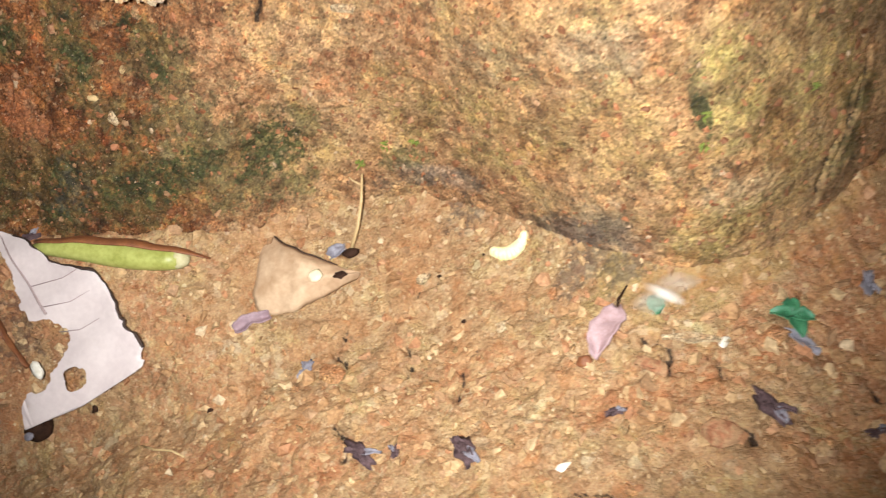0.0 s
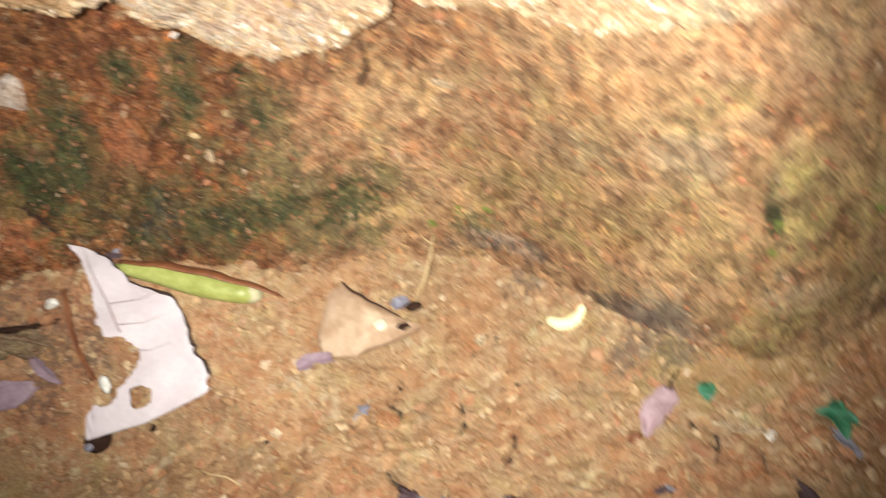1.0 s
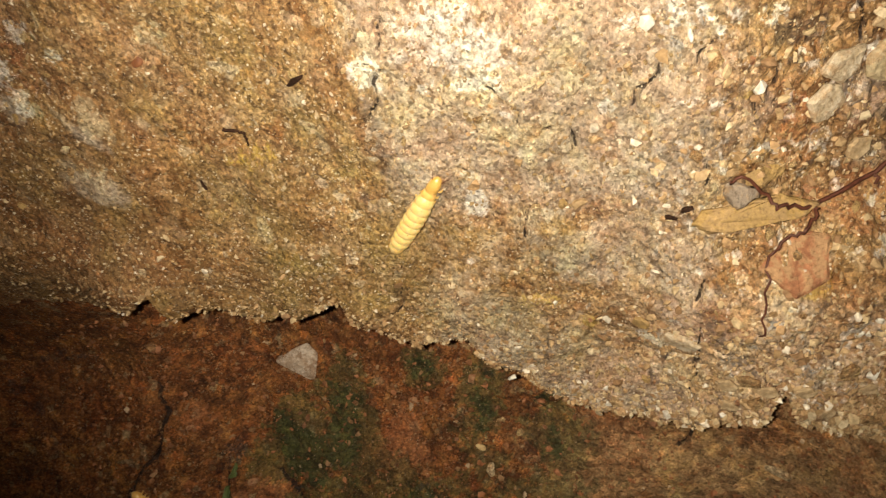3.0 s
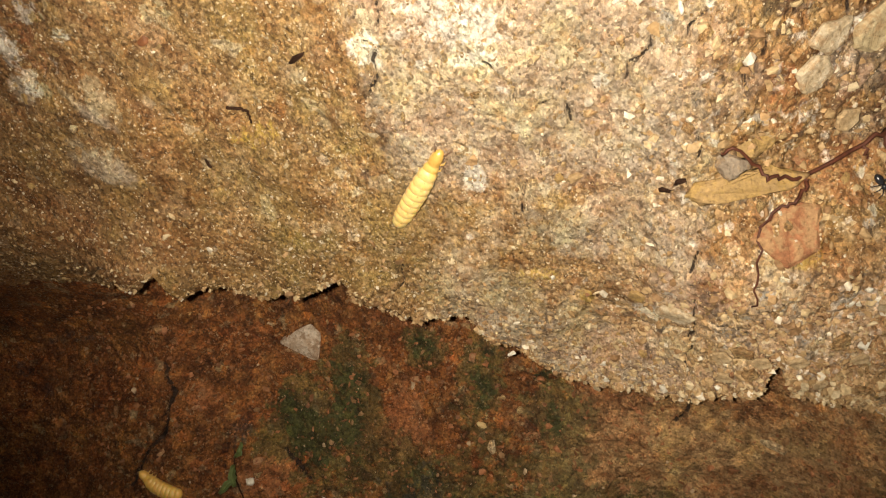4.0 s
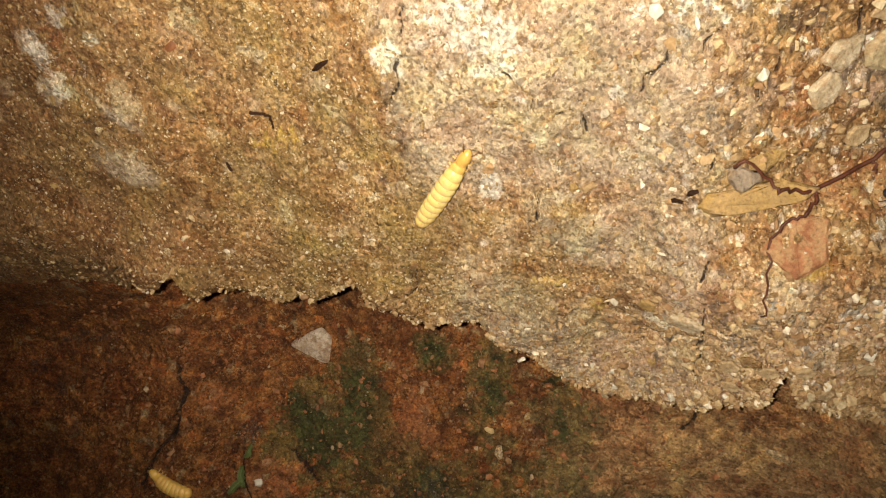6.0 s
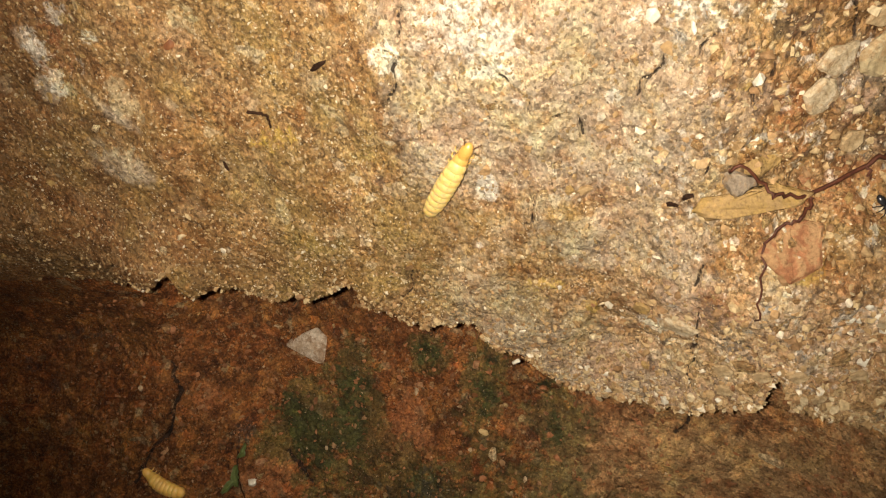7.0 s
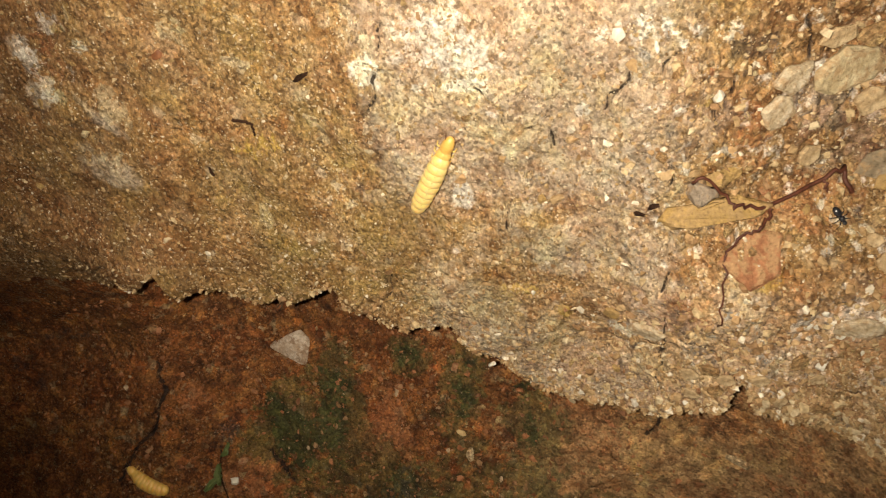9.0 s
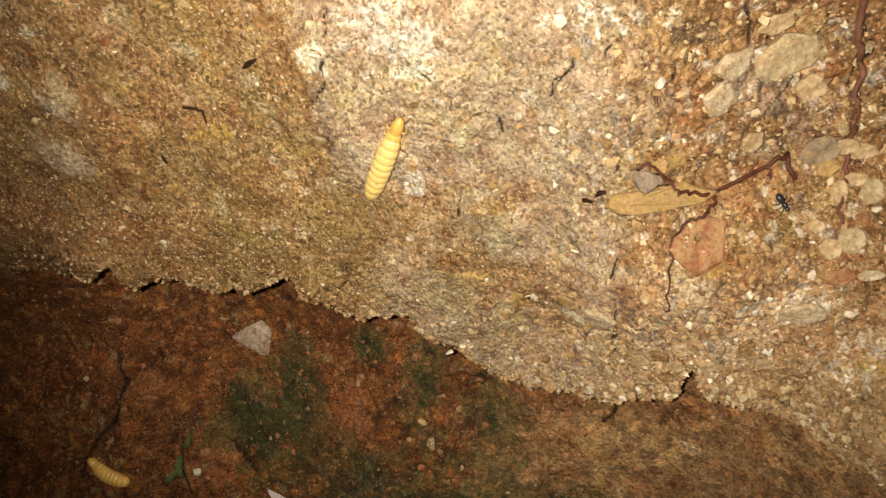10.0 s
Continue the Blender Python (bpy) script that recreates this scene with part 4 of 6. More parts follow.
def build_upper():
    xs = spaced(-0.26, 0.11, 0.0005, -0.9, 0.9)
    up = spaced(0.0, 0.145, 0.0005, 0.0, 0.50)
    e = edge_z(xs)
    rim = [(0.10, 0.020), (0.050, 0.012), (0.030, 0.0075), (0.016, 0.0045), (0.009, 0.0024), (0.005, 0.0011), (0.0027, 0.0004), (0.0012, 0.0)]
    X = np.repeat(xs[None], len(rim) + len(up) + 2, 0)
    Z, Y = np.zeros_like(X), np.zeros_like(X)
    for k, (back, rise) in enumerate(rim):
        Z[k] = e + rise * (1 + 0.5 * value_noise(xs, 0 * xs + k, 0.006, 91))
        Y[k] = upper_fine(xs, e) + back * (1 + 0.3 * value_noise(xs, 0 * xs, 0.005, 92)) + 0.0004
    n = len(rim)
    calm = np.mean([np.interp(xs + d, xs, e) for d in np.linspace(-0.015, 0.015, 31)], 0)
    for k, v in enumerate(up):
        Z[n + k] = calm + (e - calm) * math.exp(-v / 0.013) + 0.0004 + v if v < 0.2 else np.maximum(calm + v, 0.3 + v - 0.2)
        Y[n + k] = upper_fine(np.clip(xs, -0.6, 0.6), np.clip(Z[n + k], 0, 0.34)) + 0.0012 * np.exp(-v / 0.0012)
    Z[-2], Y[-2] = Z[-3], 0.28
    Z[-1], Y[-1] = -0.10, 0.28
    # where the coat is broken open it is flecked with lime and dark patches
    broken = most(smooth(-0.055, -0.025, X), smooth(-0.08, -0.05, X) * (1 - smooth(0.150, 0.172, Z)), blob(X, Z, -0.187, 0.240, 0.016, 0.012, 0, 0.5))
    flecks = broken * smooth(0.20, 0.65, value_noise(X, Z, 0.0042, 61) + 0.4 * value_noise(X, Z, 0.0017, 63))
    dark_flecks = broken * smooth(0.35, 0.80, value_noise(X, Z, 0.0056, 62) + 0.5 * value_noise(X, Z, 0.002, 64))
    masks = {
        "olive": most(most(0.70 * blob(X, Z, -0.12, 0.170, 0.06, 0.020, 0, 0.6), 0.62 * blob(X, Z, -0.075, 0.152, 0.020, 0.010), 0.62 * blob(X, Z, -0.15, 0.20, 0.05, 0.035, 0, 0.7), 0.6 * blob(X, Z, -0.13, 0.225, 0.03, 0.02, 0, 0.7)), spots(X, Z, [(0.5, -0.0236, 0.2056, 0.0056, 0.0057), (0.6, -0.0025, 0.1803, 0.0037, 0.0073), (0.4, -0.0875, 0.161, 0.0111, 0.0079), (0.5, -0.1381, 0.1768, 0.0196, 0.0102), (0.5, -0.1149, 0.173, 0.0095, 0.0079)], 0.5, 200)),
        "rust": spots(X, Z, [(0.5, -0.1839, 0.2411, 0.0030, 0.0059), (0.72, -0.0342, 0.1636, 0.0080, 0.0050), (0.75, -0.0264, 0.1590, 0.0075, 0.0055), (0.6, -0.0143, 0.2087, 0.0041, 0.0103), (0.6, 0.0008, 0.2076, 0.0036, 0.0072), (0.4, -0.045, 0.1691, 0.0045, 0.0056), (0.6, 0.004, 0.190, 0.012, 0.005), (0.5, 0.015, 0.208, 0.008, 0.010), (0.5, 0.022, 0.170, 0.010, 0.008), (0.55, 0.004, 0.1850, 0.010, 0.006), (0.42, -0.07, 0.130, 0.02, 0.008), (0.5, -0.035, 0.128, 0.014, 0.006)], 0.5, 210),
        # soil stain plus painted shade: torch falloff at left, recessed margin at right
        "soil_shade": most(0.85 * blob(X, Z, -0.196, 0.1660, 0.022, 0.009, 10, 0.5, 21), 0.80 * blob(X, Z, -0.185, 0.178, 0.038, 0.022, 0, 0.5), 0.78 * (1 - smooth(-0.200, -0.120, X + 0.008 * value_noise(X, Z, 0.02, 19))), 0.90 * blob(X, Z, -0.222, 0.172, 0.042, 0.032, 0, 0.5), 0.55 * blob(X, Z, -0.215, 0.205, 0.02, 0.02, 0, 0.6), 0.42 * blob(X, Z, -0.155, 0.205, 0.02, 0.012, 20, 0.7), 0.85 * blob(X, Z, 0.024, 0.222, 0.013, 0.030, 0, 0.5), 0.85 * blob(X, Z, 0.006, 0.222, 0.026, 0.024, 0, 0.7), 0.5 * blob(X, Z, 0.0, 0.207, 0.02, 0.004, 30, 0.6), 0.42 * blob(X, Z, -0.135, 0.187, 0.02, 0.010, 0, 0.7)),
        "grey": most(most(0.55 * blob(X, Z, -0.100, 0.207, 0.012, 0.010), 0.6 * blob(X, Z, -0.045, 0.203, 0.012, 0.010), 0.5 * blob(X, Z, -0.064, 0.175, 0.014, 0.006, -30), 0.55 * blob(X, Z, -0.035, 0.170, 0.014, 0.006, -20), 0.6 * blob(X, Z, 0.014, 0.205, 0.006, 0.010)), spots(X, Z, [(0.68, -0.1038, 0.221, 0.0034, 0.0081), (0.5, -0.0354, 0.2037, 0.0053, 0.0042), (0.6, -0.0395, 0.1653, 0.0052, 0.0041), (0.5, -0.0575, 0.1948, 0.0034, 0.0025), (0.55, 0.0031, 0.1997, 0.006, 0.0047)], 0.45, 280)),
        "sage": spots(X, Z, [(0.72, -0.1732, 0.225, 0.0032, 0.0055), (0.62, -0.1708, 0.22, 0.0018, 0.0034), (0.5, -0.1501, 0.2438, 0.0043, 0.0032), (0.6, -0.1002, 0.237, 0.0028, 0.0034), (0.85, -0.1868, 0.2292, 0.0021, 0.0022), (0.48, -0.1807, 0.2088, 0.0075, 0.0048), (0.5, -0.1436, 0.2145, 0.0045, 0.0026)], 0.4, 320),
        "chalk": most(0.50 * flecks * smooth(0.125, 0.15, Z), spots(X, Z, [(0.80, -0.1028, 0.231, 0.0034, 0.0052), (0.68, -0.080, 0.237, 0.0105, 0.0079), (0.8, -0.075, 0.2319, 0.0025, 0.0028), (0.75, -0.0911, 0.2259, 0.0028, 0.0017), (0.75, -0.0803, 0.2255, 0.0062, 0.0017), (0.7, -0.0735, 0.2176, 0.0014, 0.0014), (1.0, -0.0841, 0.196, 0.0023, 0.0053), (0.7, -0.0847, 0.2025, 0.0017, 0.0016), (0.7, -0.0884, 0.1763, 0.0016, 0.0018)], 0.4, 220), spots(X, Z, [(0.6, -0.1901, 0.2413, 0.0032, 0.005), (0.6, -0.1804, 0.2487, 0.0039, 0.0027), (0.55, -0.1744, 0.2421, 0.0037, 0.0019), (0.65, -0.1898, 0.2316, 0.0026, 0.0037), (0.7, -0.0522, 0.2181, 0.0014, 0.0014), (0.55, -0.0414, 0.2366, 0.0085, 0.0027), (0.7, -0.0419, 0.1492, 0.0045, 0.0028), (0.75, -0.0006, 0.1574, 0.0034, 0.0048), (0.85, 0.0134, 0.1606, 0.0069, 0.0051), (0.7, 0.0007, 0.1599, 0.0039, 0.0058), (0.58, 0.0302, 0.1522, 0.0049, 0.0057), (0.50, 0.0242, 0.1402, 0.0084, 0.0038), (0.52, -0.0007, 0.1383, 0.01, 0.0062)], 0.5, 240)),
        "pale": most(0.66 * smooth(-0.110, -0.099, X + 0.003 * value_noise(X, Z, 0.01, 9)) * (1 - smooth(-0.040, -0.012, X)) * smooth(0.176, 0.200, Z),
                     0.72 * blob(X, Z, -0.1777, 0.2220, 0.0028, 0.008, 35), 0.58 * blob(X, Z, -0.1826, 0.2060, 0.010, 0.006, -20), 0.72 * blob(X, Z, -0.194, 0.2305, 0.004, 0.006), 0.75 * blob(X, Z, -0.192, 0.244, 0.005, 0.005),
                     0.75 * blob(X, Z, 0.0109, 0.1585, 0.014, 0.008, 0, 0.5), 0.6 * blob(X, Z, -0.012, 0.143, 0.020, 0.010, 0, 0.6), 0.5 * blob(X, Z, -0.1223, 0.2256, 0.006, 0.005), 0.45 * blob(X, Z, -0.1832, 0.2077, 0.012, 0.007, -15, 0.6), 0.55 * blob(X, Z, -0.05, 0.215, 0.03, 0.012, 0, 0.6), 0.62 * blob(X, Z, -0.045, 0.175, 0.032, 0.018, -10, 0.6), 0.6 * blob(X, Z, 0.0, 0.216, 0.010, 0.009), 0.6 * blob(X, Z, -0.004, 0.150, 0.016, 0.010, 0, 0.6), 0.55 * blob(X, Z, -0.07, 0.241, 0.03, 0.01, 0, 0.6), 0.6 * blob(X, Z, -0.023, 0.131, 0.009, 0.006), 0.92 * np.exp(-np.maximum(0.0, Z - edge_z(X)) / 0.040) * smooth(-0.125, -0.085, X) * (1 - 0.6 * smooth(-0.045, -0.02, X)) * (1 + 0.35 * value_noise(X, Z, 0.008, 39))),
        "pink": most(0.92 * smooth(-0.085, -0.045, X + 0.01 * value_noise(X, Z, 0.012, 49)) * (1 - smooth(0.158, 0.182, Z + 0.006 * value_noise(X, Z, 0.01, 50))) * (0.8 + 0.4 * value_noise(X, Z, 0.007, 51)), spots(X, Z, [(0.6, -0.1159, 0.2381, 0.006, 0.0064), (0.55, -0.138, 0.2219, 0.0037, 0.0026), (0.6, -0.1535, 0.2387, 0.0038, 0.0037), (0.5, -0.165, 0.222, 0.006, 0.005), (0.5, -0.128, 0.1820, 0.010, 0.004), (0.5, -0.150, 0.203, 0.008, 0.005), (0.45, -0.172, 0.190, 0.010, 0.006)], 0.6, 340)),
        "yellow": spots(X, Z, [(0.7, -0.1785, 0.2465, 0.002, 0.0017), (0.8, -0.0597, 0.1537, 0.0023, 0.0028), (0.7, -0.0564, 0.1453, 0.0023, 0.0019), (0.45, -0.1387, 0.2108, 0.006, 0.0037), (0.6, -0.0254, 0.2192, 0.0026, 0.0016), (0.6, -0.0088, 0.1737, 0.0038, 0.0036), (0.46, -0.0733, 0.1626, 0.0078, 0.0049), (0.6, 0.0310, 0.1440, 0.004, 0.0015), (0.5, 0.0341, 0.135, 0.003, 0.003)], 0.45, 260),
        "crack": 0.78 * crack_mask(X, Z, UPPER_CRACKS, 0.0010, 5, 0.00034),
        # dark flecks, painted crevice shade and a shadow line above the edge's notch
        "dark": most(0.50 * dark_flecks, spots(X, Z, [(0.85, -0.0161, 0.2309, 0.0051, 0.0025), (0.8, -0.0403, 0.1413, 0.002, 0.0015), (0.85, -0.024, 0.1484, 0.0035, 0.0016), (0.8, -0.0211, 0.145, 0.0035, 0.0012), (0.7, -0.0315, 0.1382, 0.003, 0.0012), (0.7, -0.0332, 0.1302, 0.0017, 0.0038), (0.7, -0.0494, 0.1453, 0.0041, 0.001), (0.9, 0.0016, 0.2156, 0.0023, 0.0014), (0.85, 0.0045, 0.2170, 0.0023, 0.0029), (0.85, 0.0053, 0.2097, 0.0027, 0.0033), (0.8, -0.0036, 0.2245, 0.0006, 0.0096), (0.7, 0.0044, 0.1683, 0.0033, 0.0015), (0.6, -0.0106, 0.2, 0.0017, 0.0011), (0.7, -0.0165, 0.2253, 0.0018, 0.001), (0.7, -0.1118, 0.1975, 0.0010, 0.0014)], 0.35, 300)),
    }
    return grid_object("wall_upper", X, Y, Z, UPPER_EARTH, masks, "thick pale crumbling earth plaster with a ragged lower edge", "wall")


GROUND = build_ground()
LOWER = build_lower()
UPPER = build_upper()


# ---- the torch that lights the place, carried beside the camera ----
def build_torch():
    torch = thing("pocket_torch", Matrix.Translation((0, -0.2, 0.2)), "small black pocket torch with a lit white lamp", "torch")
    bm = tube([(0, 0, -0.0004), (0, 0, 0.003), (0, 0, 0.020)], [0.0052, 0.0052, 0.0056], 20, caps=False)
    tube([(0, 0, 0.0202), (0, 0, 0.0215)], [0.0056, 0.005], 20, bm)
    part("housing", bm, BLACK_PLASTIC, torch)
    bm = bmesh.new()
    bmesh.ops.create_circle(bm, cap_ends=True, segments=20, radius=0.0022)
    for f in bm.faces:
        if f.normal.z > 0:
            f.normal_flip()
    bmesh.ops.translate(bm, verts=bm.verts, vec=(0, 0, 0.0070))
    part("lamp_face", bm, LED, torch, "glowing white lamp")
    return torch


TORCH = build_torch()


# ---- larvae ----
def larva(name, length, width, m, label, skin, head_skin, bend=0.0, segments=11, group="larvae"):
    """A plump segmented larva along x, its head at +x, lying on its belly; bend: degrees that its body curls by in all."""
    root = thing(name, m, label, "larva", group)
    made = []
    step = length * 0.86 / segments

    def place(s):
        """The place and heading at s metres from the tail."""
        if not bend:
            return Vector((s - length / 2, 0, 0)), 0.0
        r = length / radians(bend)
        a = s / r - radians(bend) / 2
        return Vector((r * math.sin(a), r * (1 - math.cos(a)), 0)), a

    for k in range(segments):
        u = (k + 0.5) / segments
        girth = width * (0.62 + 0.40 * math.sin(math.pi * min(1, 0.12 + 0.80 * u)) ** 0.8)
        if k == 0:
            girth *= 0.90
        if u > 0.70:
            girth *= 1.05 - 0.42 * (u - 0.70) / 0.30
        bm = bmesh.new()
        bmesh.ops.create_uvsphere(bm, u_segments=18, v_segments=12, radius=0.5)
        for v in bm.verts:
            x, y, z = v.co
            v.co = Vector((x * step * 2.5, y * girth * (1 + 0.02 * math.sin(9 * z)), z * girth * 0.84 + girth * 0.36))
            v.co.z = max(v.co.z, 0.0001)
        p, a = place((k + 0.5) * step)
        seg = part("body_segment", bm, skin if k < segments - 2 or head_skin is skin else LARVA_NECK, root)
        seg.matrix_basis = Matrix.Translation(p) @ Matrix.Rotation(a, 4, "Z")
        made.append((seg, (k + 0.5) * step))
        # dark breathing pores low on each side
        if 1 <= k < segments - 2:
            bm = bmesh.new()
            for side in (-1, 1):
                lump((step * 0.10, width * 0.03, width * 0.05), k, 0.1, 1, bm=bm)
                for v in list(bm.verts)[-42:]:
                    v.co += Vector((0, side * girth * 0.44, girth * 0.52))
            part("breathing_pores", bm, DARK_LEG, seg)
    # front shield, head, feelers, legs
    bm = bmesh.new()
    bmesh.ops.create_uvsphere(bm, u_segments=18, v_segments=12, radius=0.5)
    for v in bm.verts:
        x, y, z = v.co
        v.co = Vector((x * length * 0.25, y * width * 0.60, max(0.0001, z * width * 0.54 + width * 0.26)))
    p, a = place(length * 0.855)
    head = part("head", bm, head_skin, root, "amber-brown head")
    head.matrix_basis = Matrix.Translation(p) @ Matrix.Rotation(a, 4, "Z")
    made.append((head, length * 0.855))
    bm = bmesh.new()
    lump((length * 0.060, width * 0.36, width * 0.28), 3, 0.1, 2, bm=bm)
    for v in bm.verts:
        v.co += Vector((length * 0.058, 0, width * 0.26))
    part("mouth", bm, head_skin, head)
    for side in (-1, 1):
        s = length * 0.058
        part("feeler", tube([(s, side * width * 0.16, width * 0.30), (s + width * 0.25, side * width * 0.26, width * 0.34), (s + width * 0.52, side * width * 0.42, width * 0.30)], [width * 0.026, width * 0.020, width * 0.010], 6), PALE_ROOT, head)
    for k in (segments - 1, segments - 2, segments - 3):
        seg, _ = made[k]
        for side in (-1, 1):
            part("leg", tube([(0, side * width * 0.30, width * 0.22), (0, side * width * 0.43, width * 0.16), (step * 0.3, side * width * 0.46, 0.00005)], [width * 0.05, width * 0.04, width * 0.018], 6), LARVA_NECK, seg)
    return root, made


def along_wall(face, tail, head, lift=0.0):
    """The pose of a thing that lies on a wall from its tail (x, z) to its head."""
    tx, tz = tail
    hx, hz = head
    turn = math.degrees(math.atan2(hz - tz, hx - tx))
    return on_wall(face, (tx + hx) / 2, (tz + hz) / 2, turn, lift)


CRAWL = [
    (0.0, (-0.1090, 0.1815), (-0.0935, 0.2022)), (1.9, (-0.1084, 0.1820), (-0.0931, 0.2024)), (3.0, (-0.1068, 0.1822), (-0.0922, 0.2028)),
    (4.5, (-0.1057, 0.1828), (-0.0906, 0.2040)), (5.5, (-0.1054, 0.1830), (-0.0889, 0.2050)), (6.5, (-0.1015, 0.1862), (-0.0872, 0.2072)),
    (7.5, (-0.0981, 0.1895), (-0.0860, 0.2095)), (9.0, (-0.0962, 0.1915), (-0.0846, 0.2126)), (10.0, (-0.0956, 0.1922), (-0.0843, 0.2141)),
]
LARVA_LENGTH = 0.0268
BIG_LARVA, BIG_PARTS = larva("beetle_larva", LARVA_LENGTH, 0.0056, along_wall(upper_y, CRAWL[0][1], CRAWL[0][2]), "plump yellow segmented larva crawling up the pale wall", LARVA_SKIN, LARVA_HEAD)
SMALL_LARVA, SMALL_PARTS = larva("beetle_larva", 0.0185, 0.0056, along_wall(lower_y, (-0.2115, 0.0722), (-0.2285, 0.0818)), "plump amber-yellow larva beside a crack in the brown wall", LARVA_AMBER, LARVA_AMBER, bend=-38.0, segments=10)
CURLED_LARVA, CURLED_PARTS = larva("beetle_larva", 0.0166, 0.0049, frame_of((0.0172, -0.0112, 0.0052), (0.93, 0.0, 0.37), (0, -0.70, 0.70)), "pale yellow larva curled like a hook on the soil", LARVA_PALE, LARVA_PALE, bend=125.0, segments=10)


# ---- litter on the ground ----
def lilac_leaf():
    tip, base, edge = Vector((-0.1640, 0.0180, 0.0620)), Vector((-0.1545, -0.0375, 0.0140)), Vector((-0.1120, -0.0230, 0.0205))
    way = tip - base
    up = (edge - base).cross(way)
    leaf = thing("fallen_leaf", frame_of(base + up.normalized() * 0.0026, way, up), "large withered greyish-lilac leaf with eaten holes", "leaf")
    long = way.length
    right = [0.018, 0.0425, 0.0448, 0.0446, 0.0446, 0.0440, 0.0408, 0.0410, 0.0413, 0.0410, 0.0398, 0.0386, 0.0345, 0.0270, 0.0226, 0.0208, 0.0190, 0.0170, 0.0125, 0.0080, 0.0005]
    left = list(np.interp(np.linspace(0, 8, 21), range(9), [0.004, 0.003, 0.002, 0.0015, 0.002, 0.003, 0.004, 0.004, 0.0005]))
    n, m = 90, 44
    rows = leaf_rows(long, left, right, n, m, 0.05, 0.002, 0.0, 0.0006, 4)
    for k, line in enumerate(rows):
        u = k / n
        cut = 1 - (0.03 * max(0.0, float(value_noise(np.array(u), np.array(0.5), 0.16, 44))) + 0.05 * max(0.0, float(value_noise(np.array(u), np.array(2.5), 0.05, 45)))) * (0.08 < u < 0.86)
        for p in line:
            if p.y < 0:
                p.y *= cut
            p.z += 1.5 * max(0.0, -p.y - 0.014) ** 2 + 0.0006 * math.sin(p.x * 260 + p.y * 90)
    edge_line = [line[0].copy() for line in rows]
    # only the half beyond the midrib is whole; the other is eaten away
    rest = lambda u: float(np.interp(u, [0, 0.1, 0.2, 0.34, 0.47, 0.62, 0.74, 0.9, 1], [0.004, 0.002, -0.004, -0.010, -0.0085, -0.0068, -0.0080, -0.005, -0.001]))  # noqa: E731

    def on_leaf(u, y):
        line = rows[round(u * n)]
        near = min(line, key=lambda p: abs(p.y - y))
        return Vector((u * long, y, near.z + 0.0003))

    rib_line = [on_leaf(u, float(np.interp(u, [0.46, 0.95], [-0.0165, -0.0068]))) for u in np.linspace(0.46, 0.95, 30)]
    veins = [[on_leaf(u, -0.0165 + 0.02 * (u - 0.46)), on_leaf(u - 0.03, -0.026), on_leaf(u - 0.02, -0.034)] for u in (0.36, 0.50, 0.62)]
    bm = sheet(rows, 0.0003)
    gone = []
    for f in bm.faces:
        c = f.calc_center_median()
        x, y = c.x / long, c.y
        wob = 0.12 * float(fractal(np.array(c.x), np.array(c.y), 0.008, 3, 77))
        holes = ((0.33, -0.0120, 0.135, 0.0085), (0.40, -0.0030, 0.13, 0.0045), (0.13, -0.0190, 0.055, 0.0034), (0.20, -0.0060, 0.07, 0.0040))
        if y > rest(min(1.0, max(0.0, x))) + 0.002 * wob or any(math.hypot((x - hx) / rx, (y - hy) / ry) + wob < 0.95 for hx, hy, rx, ry in holes):
            gone.append(f)
    bmesh.ops.delete(bm, geom=gone, context="FACES")
    for _ in range(3):
        bmesh.ops.smooth_vert(bm, verts=[v for v in bm.verts if v.is_boundary], factor=0.5, use_axis_x=True, use_axis_y=True, use_axis_z=True)
    part("blade", bm, LILAC_LEAF, leaf)
    part("midrib", tube(rib_line, [0.0005 - 0.0003 * k / 30 for k in range(30)], 6), LEAF_RIB, leaf, "darker raised midrib")
    for v in veins:
        part("vein", tube(v, [0.00022, 0.00016, 0.0001], 5), LEAF_RIB, leaf)
    # added dark strip in place of the shadow under the lifted edge
    part("shadow_rim", tube(edge_line[12:82], [0.00022 + 0.0005 * abs(float(value_noise(np.array(k * 0.1), np.array(0.5), 0.5, 46))) for k in range(70)], 6), LEAF_EDGE_SHADOW, leaf, "dark strip drawn for the leaf edge's shadow")
    part("white_fleck", lump((0.0070, 0.0040, 0.0014), 8, 0.5), QUARTZ, leaf, "chalky white fleck").matrix_basis = pose(0.24 * long, -0.0070, 0.0012, 0, 0, 20)


